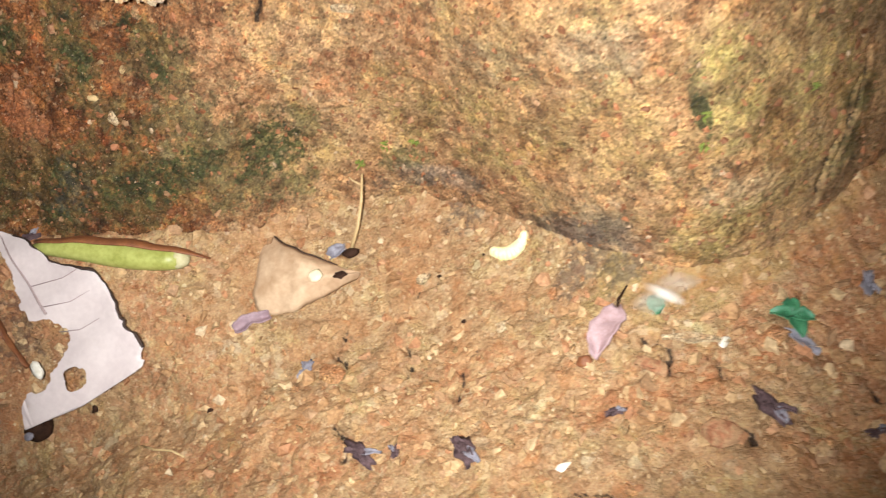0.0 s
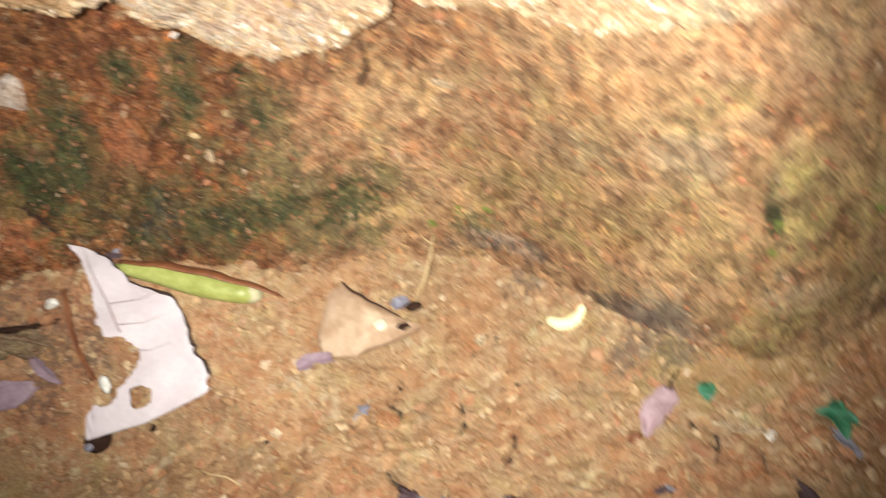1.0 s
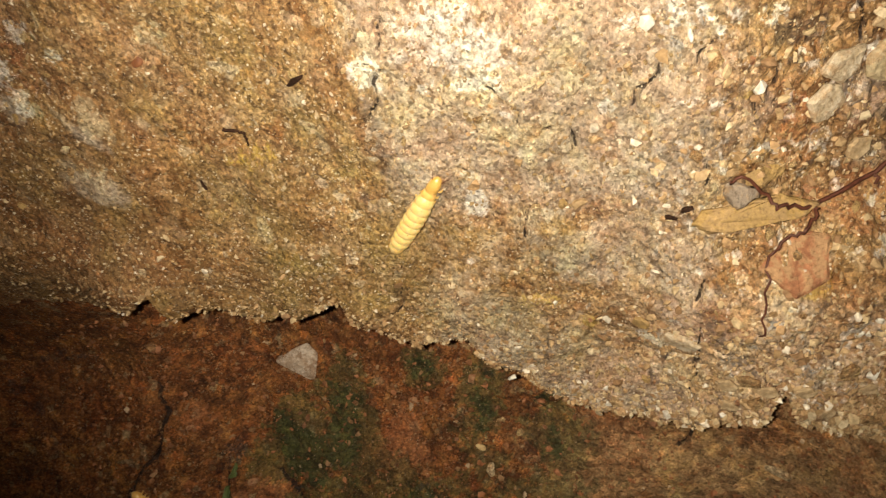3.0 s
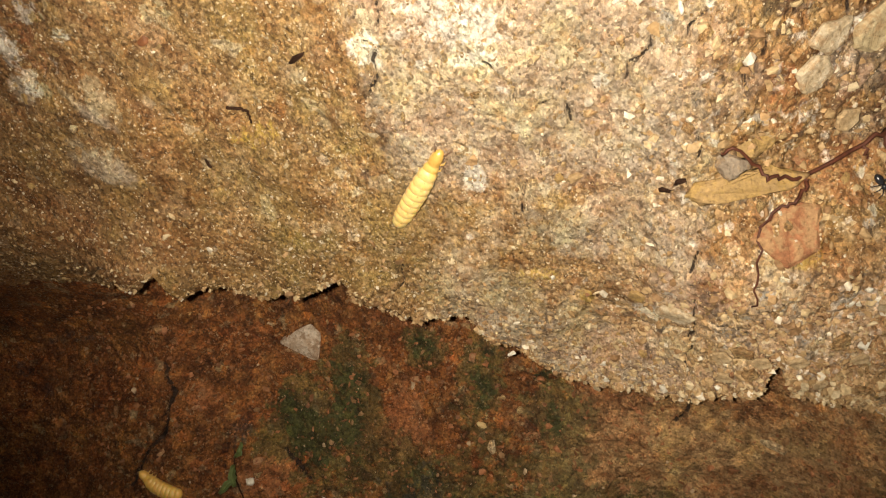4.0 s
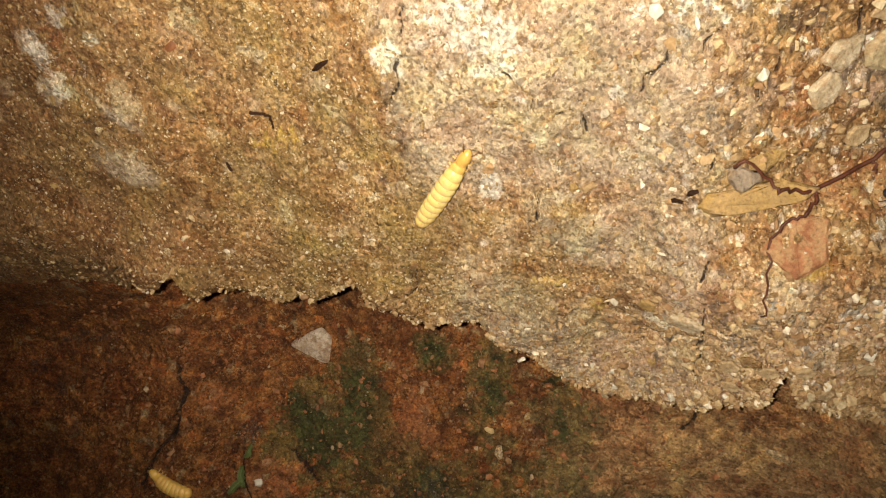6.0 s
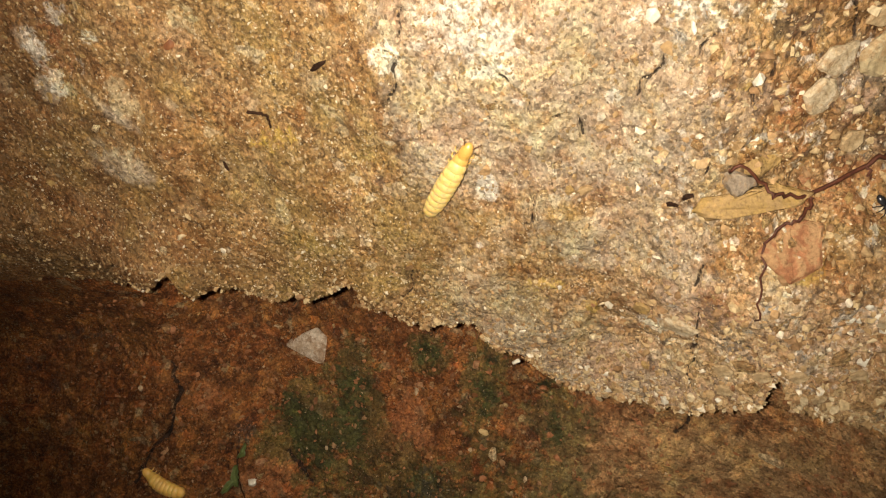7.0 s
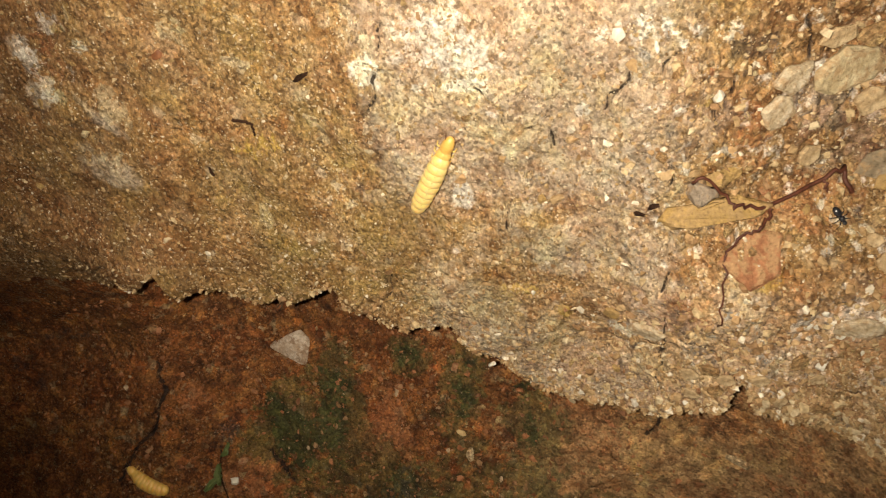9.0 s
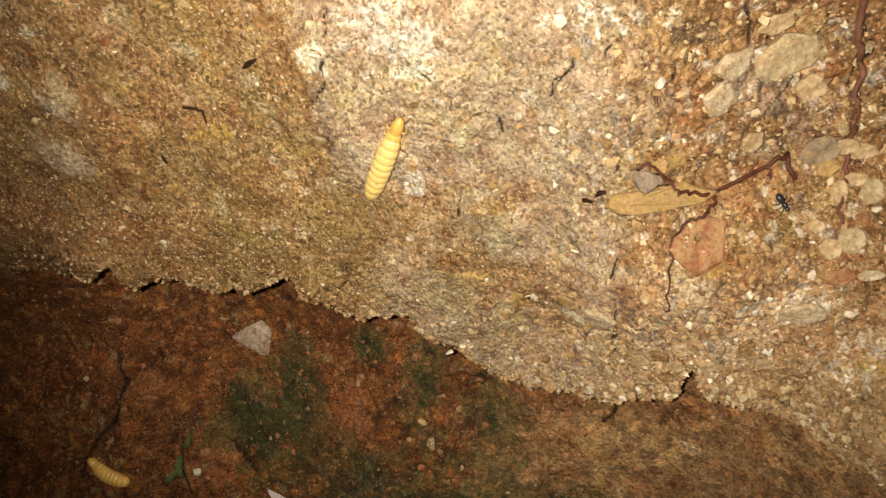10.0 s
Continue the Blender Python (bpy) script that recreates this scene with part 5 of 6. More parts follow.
def green_pod():
    a, b = Vector((-0.1440, 0.0125, 0.0530)), Vector((-0.0935, 0.0030, 0.0355))
    pod = thing("seed_pod", frame_of(a, b - a, (0.0, -0.5, 0.85)), "lime-green seed pod with russet split husk on soil", "seed pod")
    n = (b - a).length
    bm = tube([(n * k / 12, 0.0008 * math.sin(k * 0.5) - 0.0030, 0.0038) for k in range(13)], [0.0012, 0.0026, 0.0034, 0.0039, 0.0042, 0.0044, 0.0045, 0.0045, 0.0044, 0.0042, 0.0040, 0.0038, 0.0032], 14)
    part("flesh", bm, LIME_GREEN, pod)
    bm = lump((0.0080, 0.0072, 0.0070), 5, 0.15)
    part("blunt_end", bm, POD_END, pod, "whitened blunt end").matrix_basis = pose(n - 0.0005, -0.0030, 0.0036)
    rows = []
    for k in range(17):
        u = k / 16
        w = 0.0056 * (1 - abs(2 * u - 0.9) ** 2.5 * 0.7) * (1 + 0.18 * float(value_noise(np.array(u), np.array(0.5), 0.14, 33)))
        rows.append([Vector((u * n * 1.16 + 0.002, -0.0026 + w * math.cos(t) * 0.8, 0.0044 + w * math.sin(t))) for t in np.linspace(-0.7, 1.35, 8)])
    part("husk", sheet(rows, 0.0004), RUSSET, pod, "dry russet husk")


def tan_leaf():
    a, b = Vector((-0.0735, -0.0120, 0.0190)), Vector((-0.0370, -0.0065, 0.0125))
    leaf = thing("fallen_leaf", frame_of(a, b - a, (0.05, -0.42, 0.90)), "dry tan leaf arched into a dome, with dark edge", "leaf")
    n = (b - a).length
    left = [0.010, 0.0275, 0.0195, 0.0125, 0.0080, 0.0040, 0.0006]
    right = [0.0045, 0.0085, 0.0095, 0.0085, 0.006, 0.003, 0.0005]
    rows = leaf_rows(n, left, right, 26, 16, 0.10, 0.0062, -0.0045, 0.0013, 12)
    rim = [line[-1].copy() for line in rows]
    part("blade", sheet(rows, 0.0003), TAN_LEAF, leaf)
    part("shadow_rim", tube(rim[2:22], [0.0004] * 20, 6), LEAF_EDGE_SHADOW, leaf, "dark strip drawn for the leaf edge's shadow")
    part("bleached_spot", lump((0.0050, 0.0046, 0.0012), 2, 0.2), BLEACHED_SPOT, leaf, "pale bleached spot").matrix_basis = pose(n * 0.62, -0.0010, 0.0078)
    part("speck", lump((0.0046, 0.0028, 0.0012), 6, 0.4), CHARRED, leaf, "dark speck").matrix_basis = pose(n * 0.83, -0.0018, 0.0048)


def scrap(name, m, long, left, right, material, label, category, group="", arch=0.002, curl=0.001, seed=3, stalk=None):
    ob = thing(name, m, label, category, group)
    rows = leaf_rows(long, left, right, 14, 8, 0.22, arch, curl, 0.0008, seed)
    for line in rows:
        for p in line:
            p.x -= long / 2
            p.z += 0.0006
    part("blade", sheet(rows, 0.0004), material, ob)
    if stalk:
        part("stalk", tube([(long * 0.45, 0, 0.0008), (long * 0.62, 0.001, 0.0012), (long * 0.95, 0.0005, 0.0008)], [0.0006, 0.0005, 0.0003], 6), stalk, ob, "dark stalk")
    return ob


def husk(x, y, turn, size, seed, label, material=HUSK):
    """A shrivelled flower or fruit husk: a crumpled body with curled lobes."""
    ob = thing("shrivelled_husk", on_ground(x, y, turn), label, "husk", "withered husks")
    part("body", lump((size * 0.85, size * 0.34, size * 0.30), seed, 1.1, 3), material, ob).matrix_basis = pose(0, 0, size * 0.10)
    random.seed(seed)
    for k in range(3):
        a = random.uniform(-45, 45) + (180 if k % 2 else 0)
        w = size * random.uniform(0.06, 0.13)
        rows = leaf_rows(size * random.uniform(0.4, 0.62), [w * 0.6, w, w * 0.7, 0.0002], [w * 0.5, w, w * 0.8, 0.0002], 8, 5, 0.3, size * 0.10, size * 0.06, 0.0006, seed + k)
        part("lobe", sheet(rows, 0.0004), BLUE_GREY if k == 2 else material, ob).matrix_basis = pose(0, 0, size * 0.10, 0, -8, a)


def pebble(name, m, size, material, label, seed, rough=0.3, group="", category="stone", sink=0.25):
    bm = rock(size, seed) if rough >= 0.3 else lump(size, seed, rough, 3)
    ob = solid(name, bm, material, m @ Matrix.Translation((0, 0, (size[2] if not isinstance(size, float) else size) * (0.5 - sink))), label, category, group)
    return ob


def sprout():
    ob = thing("green_sprout", on_ground(0.0872, -0.0625, 10), "small bright green three-lobed weed leaf on soil", "weed")
    for k, a in enumerate((150, 62, -35, -100)):
        w = 0.0021
        rows = leaf_rows(0.0058 if k != 3 else 0.0075, [0.0006, w, w * 1.15, w * 0.7, 0.0004], [0.0006, w * 0.9, w, w * 0.8, 0.0004], 12, 8, 0.14, 0.0012, 0.0010, 0.0004, 40 + k)
        part("leaflet", sheet(rows, 0.00025), FRESH_GREEN, ob).matrix_basis = pose(0, 0, 0.0022, 0, -6, a)
    part("stalk", tube([(0, 0, 0.0), (0.0005, 0, 0.0012), (0, 0, 0.0026)], [0.0006, 0.0005, 0.0004], 6), DULL_GREEN, ob)


def dry_stem():
    a, b = Vector((-0.0385, 0.0020, 0.0165)), Vector((-0.0262, 0.0150, 0.0365))
    ob = thing("dry_stem", Matrix.Translation(a), "thin dry straw-coloured forked stem leaning on the wall", "stem")
    d = b - a
    part("stem", tube([Vector(), d * 0.3 + Vector((0.0012, -0.001, 0)), d * 0.65 + Vector((0.0012, -0.0012, 0)), d], [0.0007, 0.0006, 0.00055, 0.0004], 8), STRAW, ob)
    part("fork", tube([d * 0.85 + Vector((0.0006, -0.0006, 0)), d * 0.9 + Vector((-0.0022, -0.0004, 0.0012)), d + Vector((-0.0046, -0.0006, 0.0008))], [0.0004, 0.0003, 0.0002], 6), STRAW, ob)
    part("root_knot", lump((0.0066, 0.0036, 0.0034), 9, 0.4), CHARRED, ob, "blackened foot").matrix_basis = pose(-0.0008, -0.0014, -0.0006)


def moss_tuft(x, z, seed, size=0.0035):
    ob = thing("moss_tuft", on_wall(lower_fine, x, z), "tiny bright green moss tuft on the wall foot", "moss", "moss tufts")
    random.seed(seed)
    for _ in range(14):
        a, lean = random.uniform(0, 6.28), random.uniform(0.1, 0.9)
        p = Vector((random.uniform(-1, 1) * size * 0.6, random.uniform(-1, 1) * size * 0.5, 0))
        d = Vector((math.cos(a) * lean, math.sin(a) * lean, 1)) * size * random.uniform(0.3, 0.6)
        part("shoot", tube([p, p + d * 0.6, p + d + Vector((d.x, d.y, 0)) * 0.3], [0.0003, 0.00035, 0.0001], 5), MOSS_TUFT, ob)


lilac_leaf()
green_pod()
tan_leaf()
dry_stem()
sprout()
scrap("withered_petal", on_ground(-0.0755, -0.0190, 15), 0.0130, [0.001, 0.003, 0.0035, 0.003, 0.001], [0.001, 0.002, 0.0005, 0.002, 0.001], PURPLE, "curled mauve withered petal on the soil", "petal", "withered petals", 0.001, 0.0015, 21)
scrap("withered_petal", on_ground(-0.0445, 0.0035, 20), 0.0075, [0.001, 0.002, 0.0022, 0.001], [0.001, 0.002, 0.002, 0.001], BLUE_GREY, "small bluish-grey withered petal on the soil", "petal", "withered petals", 0.0015, 0.001, 22)
scrap("withered_petal", on_ground(-0.0480, -0.0030, -20), 0.0060, [0.001, 0.002, 0.0022, 0.001], [0.001, 0.0016, 0.002, 0.001], CHARRED, "small black withered petal on the soil", "petal", "withered petals", 0.0015, 0.001, 23)
scrap("fallen_leaf", on_ground(0.0385, -0.0545, 55), 0.0185, [0.001, 0.0036, 0.0044, 0.0030, 0.0012], [0.001, 0.0030, 0.0036, 0.0040, 0.0010], PINK, "small withered pink leaf with dark stalk", "leaf", "", 0.002, 0.0015, 24, CHARRED)
pebble("dark_seed", on_ground(0.0300, -0.0615), (0.0046, 0.0040, 0.0034), RUSSET, "small dark reddish seed beside a pink leaf", 31, 0.2, "", "seed", 0.1)
scrap("leaf_scrap", on_ground(0.0545, -0.0485, 70), 0.0064, [0.001, 0.0026, 0.0028, 0.001], [0.001, 0.0025, 0.0026, 0.001], FRESH_GREEN, "tiny bright green leaf scrap", "leaf", "", 0.0012, 0.0006, 25)
scrap("bark_scrap", on_ground(0.0610, -0.0632, -18), 0.0180, [0.0006, 0.0016, 0.0018, 0.0014, 0.0004], [0.0006, 0.0012, 0.0016, 0.0012, 0.0004], PALE_STONE, "thin pale bark strip on soil", "bark", "", 0.001, 0.0005, 26)
scrap("leaf_scrap", on_ground(0.0870, -0.0700, -55), 0.0110, [0.0006, 0.0014, 0.0016, 0.0008], [0.0006, 0.0012, 0.0014, 0.0006], BLUE_GREY, "narrow bluish-grey dead leaf scrap", "leaf", "", 0.001, 0.0005, 27)
solid("straw", tube([(-0.009, 0.001, 0.001), (-0.003, 0, 0.0016), (0.004, 0.0006, 0.0014), (0.010, -0.0006, 0.0008)], [0.0003, 0.0004, 0.0004, 0.0003], 6), STRAW, on_ground(-0.1090, -0.0545, -22, 0.0006), "thin straw lying on the soil", "straw")
husk(-0.0395, -0.0735, -50, 0.0108, 51, "shrivelled dark purple husk on the soil")
husk(-0.0295, -0.0750, 80, 0.0048, 52, "small shrivelled black husk on the soil")
husk(-0.0080, -0.0815, -75, 0.0119, 53, "shrivelled dark husk with thin lobes on the soil")
husk(0.0722, -0.0888, -65, 0.0115, 54, "black shrivelled husk on cracked soil")
husk(0.0344, -0.0807, 5, 0.0056, 55, "small dark shrivelled husk on the soil")
husk(-0.0600, -0.0354, 60, 0.0072, 56, "bluish-grey shrivelled husk on the soil", BLUE_GREY)
husk(-0.1470, 0.0140, 20, 0.0072, 57, "black shrivelled husk at the wall foot")
husk(0.1110, -0.0560, 70, 0.0086, 58, "dark shrivelled husk on reddish soil", BLUE_GREY)
husk(0.0930, -0.1000, 20, 0.0050, 59, "small dark husk on reddish soil")
bm = lump(0.0092, 3, 0.12, 3)
SEED = thing("black_seed", on_ground(-0.1580, -0.0330, 0), "round black seed with a dull sheen on soil", "seed")
part("shell", bm, CHARRED, SEED).matrix_basis = pose(0, 0, 0.0042)
part("stalk_scar", lump((0.0036, 0.0030, 0.0016), 5, 0.3), BLUE_GREY, SEED, "grey scar").matrix_basis = pose(-0.0010, -0.0020, 0.0090)
for k, (x, y, s) in enumerate([(-0.0049, -0.0311, 0.0022), (-0.0942, -0.0420, 0.0030), (-0.1375, -0.0321, 0.0036), (0.0060, -0.0090, 0.0016), (-0.0105, -0.0120, 0.0022)]):
    pebble("black_grain", on_ground(x, y, 40 * k), (s, s * 0.8, s * 0.7), CHARRED, "tiny black seed grain on the soil", 70 + k, 0.35, "black grains", "seed")
pebble("quartz_chip", on_ground(0.0178, -0.0931, 10), (0.0060, 0.0032, 0.0026), QUARTZ, "small white quartz chip on the soil", 81)
pebble("quartz_chip", on_ground(-0.1708, 0.0013, 30), (0.0068, 0.0055, 0.0042), QUARTZ, "cream quartz chip beside a leaf", 82)
pebble("pebble", on_ground(-0.0510, -0.0400, -35), (0.0125, 0.0090, 0.0040), ORANGE_STONE, "flat orange pebble sunk in soil", 83, 0.3, "pebbles")
pebble("pebble", on_ground(-0.0162, -0.0110, 10), (0.0080, 0.0048, 0.0046), PALE_STONE, "pale tan pebble on the soil", 84, 0.3, "pebbles")
pebble("pebble", on_ground(0.0575, -0.0943, 0), (0.0130, 0.0110, 0.0060), RED_STONE, "reddish stone half sunk in soil", 85, 0.35, "pebbles")
pebble("pebble", on_ground(0.0470, -0.0690, 0), (0.0110, 0.0110, 0.0050), RED_STONE, "dull red stone half sunk in soil", 86, 0.35, "pebbles")
pebble("pebble", on_ground(0.0680, -0.0655, 20), (0.0050, 0.0040, 0.0040), QUARTZ, "cream pebble on the soil", 87, 0.3, "pebbles")
pebble("pebble", on_ground(0.0800, -0.0680, 20), (0.0140, 0.0080, 0.0046), ORANGE_STONE, "long orange pebble in soil", 88, 0.4, "pebbles")
pebble("pebble", on_ground(0.0080, -0.0380, 20), (0.0060, 0.0046, 0.0036), PALE_STONE, "pale tan pebble on the soil", 89, 0.4, "pebbles")
BARKP = thing("bark_piece", on_ground(-0.1895, -0.0085, -14), "weathered grey-brown bark piece on the soil", "bark")
part("bark", sheet(leaf_rows(0.040, [0.002, 0.0055, 0.006, 0.005, 0.004, 0.002], [0.002, 0.004, 0.005, 0.0055, 0.004, 0.002], 26, 12, 0.65, 0.0035, -0.003, 0.0022, 61), 0.0016), BARK, BARKP).matrix_basis = pose(-0.020, 0, 0.0025)
part("ridge", tube([(-0.018, 0.001, 0.0052), (-0.006, 0.002, 0.0076), (0.008, 0.0005, 0.0072), (0.018, -0.002, 0.0046)], [0.0006, 0.0011, 0.0010, 0.0005], 6), BARK, BARKP)
TWIG = thing("twig", on_ground(-0.1860, -0.0052, 3, 0.0002), "thin dark twig lying on soil", "twig")
part("stem", tube(wander([(-0.024, 0.001, 0.001), (0, 0, 0.0015), (0.024, -0.001, 0.001)], 5, 0.0005, random.Random(4)), 0.0013, 8), CHARRED, TWIG)
part("knot", lump((0.0070, 0.0048, 0.0044), 12, 0.5), CHARRED, TWIG).matrix_basis = pose(0.016, -0.0005, 0.0012)
scrap("fallen_leaf", frame_of((-0.1605, -0.0080, 0.0390), (0.006, -0.022, -0.026), (-0.9, -0.3, 0.3)), 0.036, [0.0004, 0.0016, 0.0022, 0.0020, 0.0012], [0.0004, 0.0016, 0.0022, 0.0020, 0.0012], RUSSET, "narrow dark russet leaf standing on edge", "leaf", "", 0.0015, 0.001, 28)
scrap("withered_petal", on_ground(-0.1897, -0.0218, 25), 0.0190, [0.001, 0.005, 0.006, 0.004, 0.001], [0.001, 0.004, 0.005, 0.004, 0.001], PURPLE, "brownish mauve withered petal on soil", "petal", "withered petals", 0.003, 0.001, 29)
scrap("leaf_scrap", on_ground(-0.1760, -0.0150, 120), 0.0150, [0.0006, 0.002, 0.002, 0.0006], [0.0006, 0.002, 0.002, 0.0006], PURPLE, "thin mauve dead leaf scrap", "leaf", "", 0.002, 0.001, 30)
for k, (x, z) in enumerate([(-0.0156, 0.0420), (-0.0048, 0.0412), (-0.0270, 0.0370), (0.0780, 0.0560), (0.0760, 0.0480), (0.1080, 0.0480)]):
    moss_tuft(x, z, 90 + k, 0.0026 if k < 3 else 0.0018)

# ---- on the wall's foot ----
bm = bmesh.new()
for x, y, z in [(-0.0105, 0.0008, -0.001), (-0.0092, -0.0004, 0.0012), (0.0040, 0.0074, -0.001), (0.0075, 0.0062, 0.0016), (0.0086, 0.0040, 0.0004), (0.0062, -0.0058, 0.0014), (0.0046, -0.0072, -0.001), (0.0034, -0.0066, 0.0010), (0.0010, 0.0010, 0.0026), (0.0000, 0.0058, 0.0008), (-0.004, -0.0030, 0.0012)]:
    bm.verts.new((x, y, z))
bmesh.ops.convex_hull(bm, input=bm.verts)
bmesh.ops.bevel(bm, geom=bm.edges[:], offset=0.0003, segments=1, affect="EDGES")
solid("stone", bm, BLEACHED_STONE, on_wall(lower_fine, -0.1662, 0.1162, 0, 0.0006), "pale greyish triangular stone set in brown wall", "stone", smooth_faces=False)
pebble("stone", on_wall(lower_fine, -0.0077, 0.0929, -15), (0.0105, 0.0040, 0.0030), PALE_STONE, "flat pale stone chip set in wall", 102, 0.3)
pebble("stone", on_wall(lower_fine, -0.1005, 0.0900, -30), (0.0050, 0.0024, 0.0022), STRAW, "small tan stone chip set in wall", 103, 0.3)
pebble("stone", on_wall(lower_fine, -0.0978, 0.0814, 80), (0.0072, 0.0042, 0.0030), PALE_STONE, "tan stone grain set in wall", 104, 0.4)
pebble("stone", on_wall(lower_fine, -0.1240, 0.1030, 10), (0.0042, 0.0030, 0.0020), RED_STONE, "orange-red stone grain set in wall", 105, 0.4)
pebble("stone", on_wall(lower_fine, -0.1020, 0.1130, 60), (0.0052, 0.0033, 0.0020), RED_STONE, "orange-red stone grain set in wall", 106, 0.4)
pebble("stone", on_wall(lower_fine, -0.1870, 0.0760, 0), (0.0060, 0.0039, 0.0024), RED_STONE, "orange-red stone grain set in wall", 107, 0.4)
pebble("stone", on_wall(lower_fine, -0.2050, 0.1010, 0), (0.0039, 0.0028, 0.0020), RED_STONE, "small red stone grain set in wall", 108, 0.4)
pebble("quartz_chip", on_wall(lower_fine, -0.1900, 0.0700, 50), (0.0036, 0.0044, 0.0030), QUARTZ, "small glinting white chip in wall", 109, 0.4)
SHOOT = thing("withered_shoot", on_wall(lower_fine, -0.1940, 0.0745, 90, 0.0010), "small twisted dull green leaf on a thin stem", "leaf")
part("stem", tube(wander([(-0.0125, 0.0005, 0.0), (-0.004, 0.0012, 0.0012), (0.002, 0.0006, 0.0016), (0.0085, -0.0010, 0.0010)], 4, 0.0003, random.Random(3)), [0.0003] * 13, 6), CHARRED, SHOOT, "thin dark stem")
for x, y, long, wide, tip, a in [(-0.0010, 0.0008, 0.0085, 0.0016, 0.0014, 118), (0.0035, 0.0004, 0.0080, 0.0013, 0.0018, 168), (0.0065, -0.0004, 0.0060, 0.0010, 0.0012, -40)]:
    rows = leaf_rows(long, [0.0003, wide, wide * 0.8, wide * 0.9, 0.0003], [0.0003, wide * 0.7, wide, wide * 0.4, 0.0003], 12, 8, 0.25, tip, 0.0014, 0.0006, int(a) + 200)
    part("leaflet", sheet(rows, 0.00025), DULL_GREEN, SHOOT).matrix_basis = pose(x, y, 0.0014, 20, -10, a)

# ---- on the pale plaster ----
def wall_line(points, radius, material, name, label, category, side=(), seed=1, amount=0.0006, lift=0.0):
    """A root or twig that follows the plaster; side: its branches, each a list of points."""
    rng = random.Random(seed)
    x0, z0 = points[0]
    ob = thing(name, Matrix.Translation((x0, float(upper_y(x0, z0)), z0)), label, category)

    def laid(line):
        out = []
        for p in wander([(x, 0, z) for x, z in line], 5, amount, rng):
            y = float(upper_fine(np.array(p.x), np.array(p.z)))
            out.append(Vector((p.x, y - radius * 1.5 - lift * float(np.exp(-(((p.x + 0.0215) / 0.016) ** 2 + ((p.z - 0.190) / 0.008) ** 2))), p.z)) - ob.matrix_basis.translation)
        return out

    line = laid(points)
    part("main_root" if category == "root" else "stem", tube(line, [radius * (1.1 - 0.5 * k / len(line)) for k in range(len(line))], 8), material, ob)
    for s in side:
        line = laid(s)
        part("branch", tube(line, [radius * (0.9 - 0.55 * k / len(line)) for k in range(len(line))], 8), material, ob)
    return ob


wall_line([(0.0110, 0.1905), (0.0091, 0.1967), (0.0040, 0.1945), (-0.0085, 0.1907), (-0.0150, 0.1915), (-0.0185, 0.1932), (-0.0248, 0.2005), (-0.0272, 0.1990)], 0.00055, ROOT, "root", "thin dark red forked root on the plaster", "root",
          [[(-0.0085, 0.1907), (-0.0092, 0.1878), (-0.0117, 0.1859), (-0.0165, 0.1845), (-0.0188, 0.1805), (-0.0192, 0.1700), (-0.0201, 0.1604)], [(0.0040, 0.1945), (0.0048, 0.1915)]], 7, 0.0007, 0.0034)
wall_line([(0.0195, 0.2480), (0.0191, 0.2359), (0.0193, 0.2261), (0.0214, 0.2194), (0.0210, 0.2125), (0.0228, 0.2074), (0.0219, 0.2059)], 0.00085, PALE_ROOT, "root", "brown woody root hanging on the broken plaster", "root", [[(0.0219, 0.2059), (0.0228, 0.1975), (0.0221, 0.1909), (0.0204, 0.1865), (0.0196, 0.1826), (0.0183, 0.1788)]], 8, 0.0006)
wall_line([(-0.1415, 0.2194), (-0.1385, 0.2186), (-0.1372, 0.2174), (-0.1374, 0.2142)], 0.00042, CHARRED, "twig", "tiny black hooked twig on the plaster", "twig", [], 9, 0.0002)
solid("twig", rock((0.0066, 0.0017, 0.0018), 5), CHARRED, on_wall(upper_fine, -0.1197, 0.2299, 28, 0.0005), "short dark splinter stuck on the plaster", "twig")
solid("twig", rock((0.0012, 0.0046, 0.0014), 6), CHARRED, on_wall(upper_fine, -0.1542, 0.2035, 8, 0.0003), "tiny dark splinter stuck on the plaster", "twig")
pebble("stone", on_wall(upper_fine, -0.1549, 0.2382, 30), (0.0038, 0.0028, 0.0020), RUSSET, "small dark red grain in plaster", 121, 0.3)
OCHRE = thing("stone", on_wall(upper_y, -0.0215, 0.1890, 2), "smooth ochre stone with grey core in plaster", "stone")
part("ochre_body", slab((0.0290, 0.0078, 0.0040), 41), OCHRE_STONE, OCHRE).matrix_basis = pose(-0.0008, 0.0010, 0.0010, 0, 0, 4)
part("upper_lobe", slab((0.0120, 0.0125, 0.0034), 42), OCHRE_STONE, OCHRE).matrix_basis = pose(0.0010, 0.0135, 0.0022, 0, 0, 30)
part("grey_core", slab((0.0090, 0.0068, 0.0050), 43), GREY_STONE, OCHRE, "rough grey core").matrix_basis = pose(-0.0036, 0.0064, 0.0022)
solid("stone", slab((0.0190, 0.0150, 0.0030), 137), RED_STONE, on_wall(upper_y, -0.0122, 0.1785, 50, 0.0004), "dull brick-red stone set in plaster", "stone", "stones in the plaster", False)
solid("charcoal_bit", rock((0.0040, 0.0018, 0.0018), 15), CHARRED, on_wall(upper_fine, -0.0393, 0.1900, 5, 0.0004), "tiny black charcoal bit on the plaster", "charcoal", "charcoal bits")
solid("charcoal_bit", rock((0.0038, 0.0020, 0.0016), 16), CHARRED, on_wall(upper_fine, -0.0360, 0.1924, 30, 0.0004), "tiny black charcoal bit on the plaster", "charcoal", "charcoal bits")
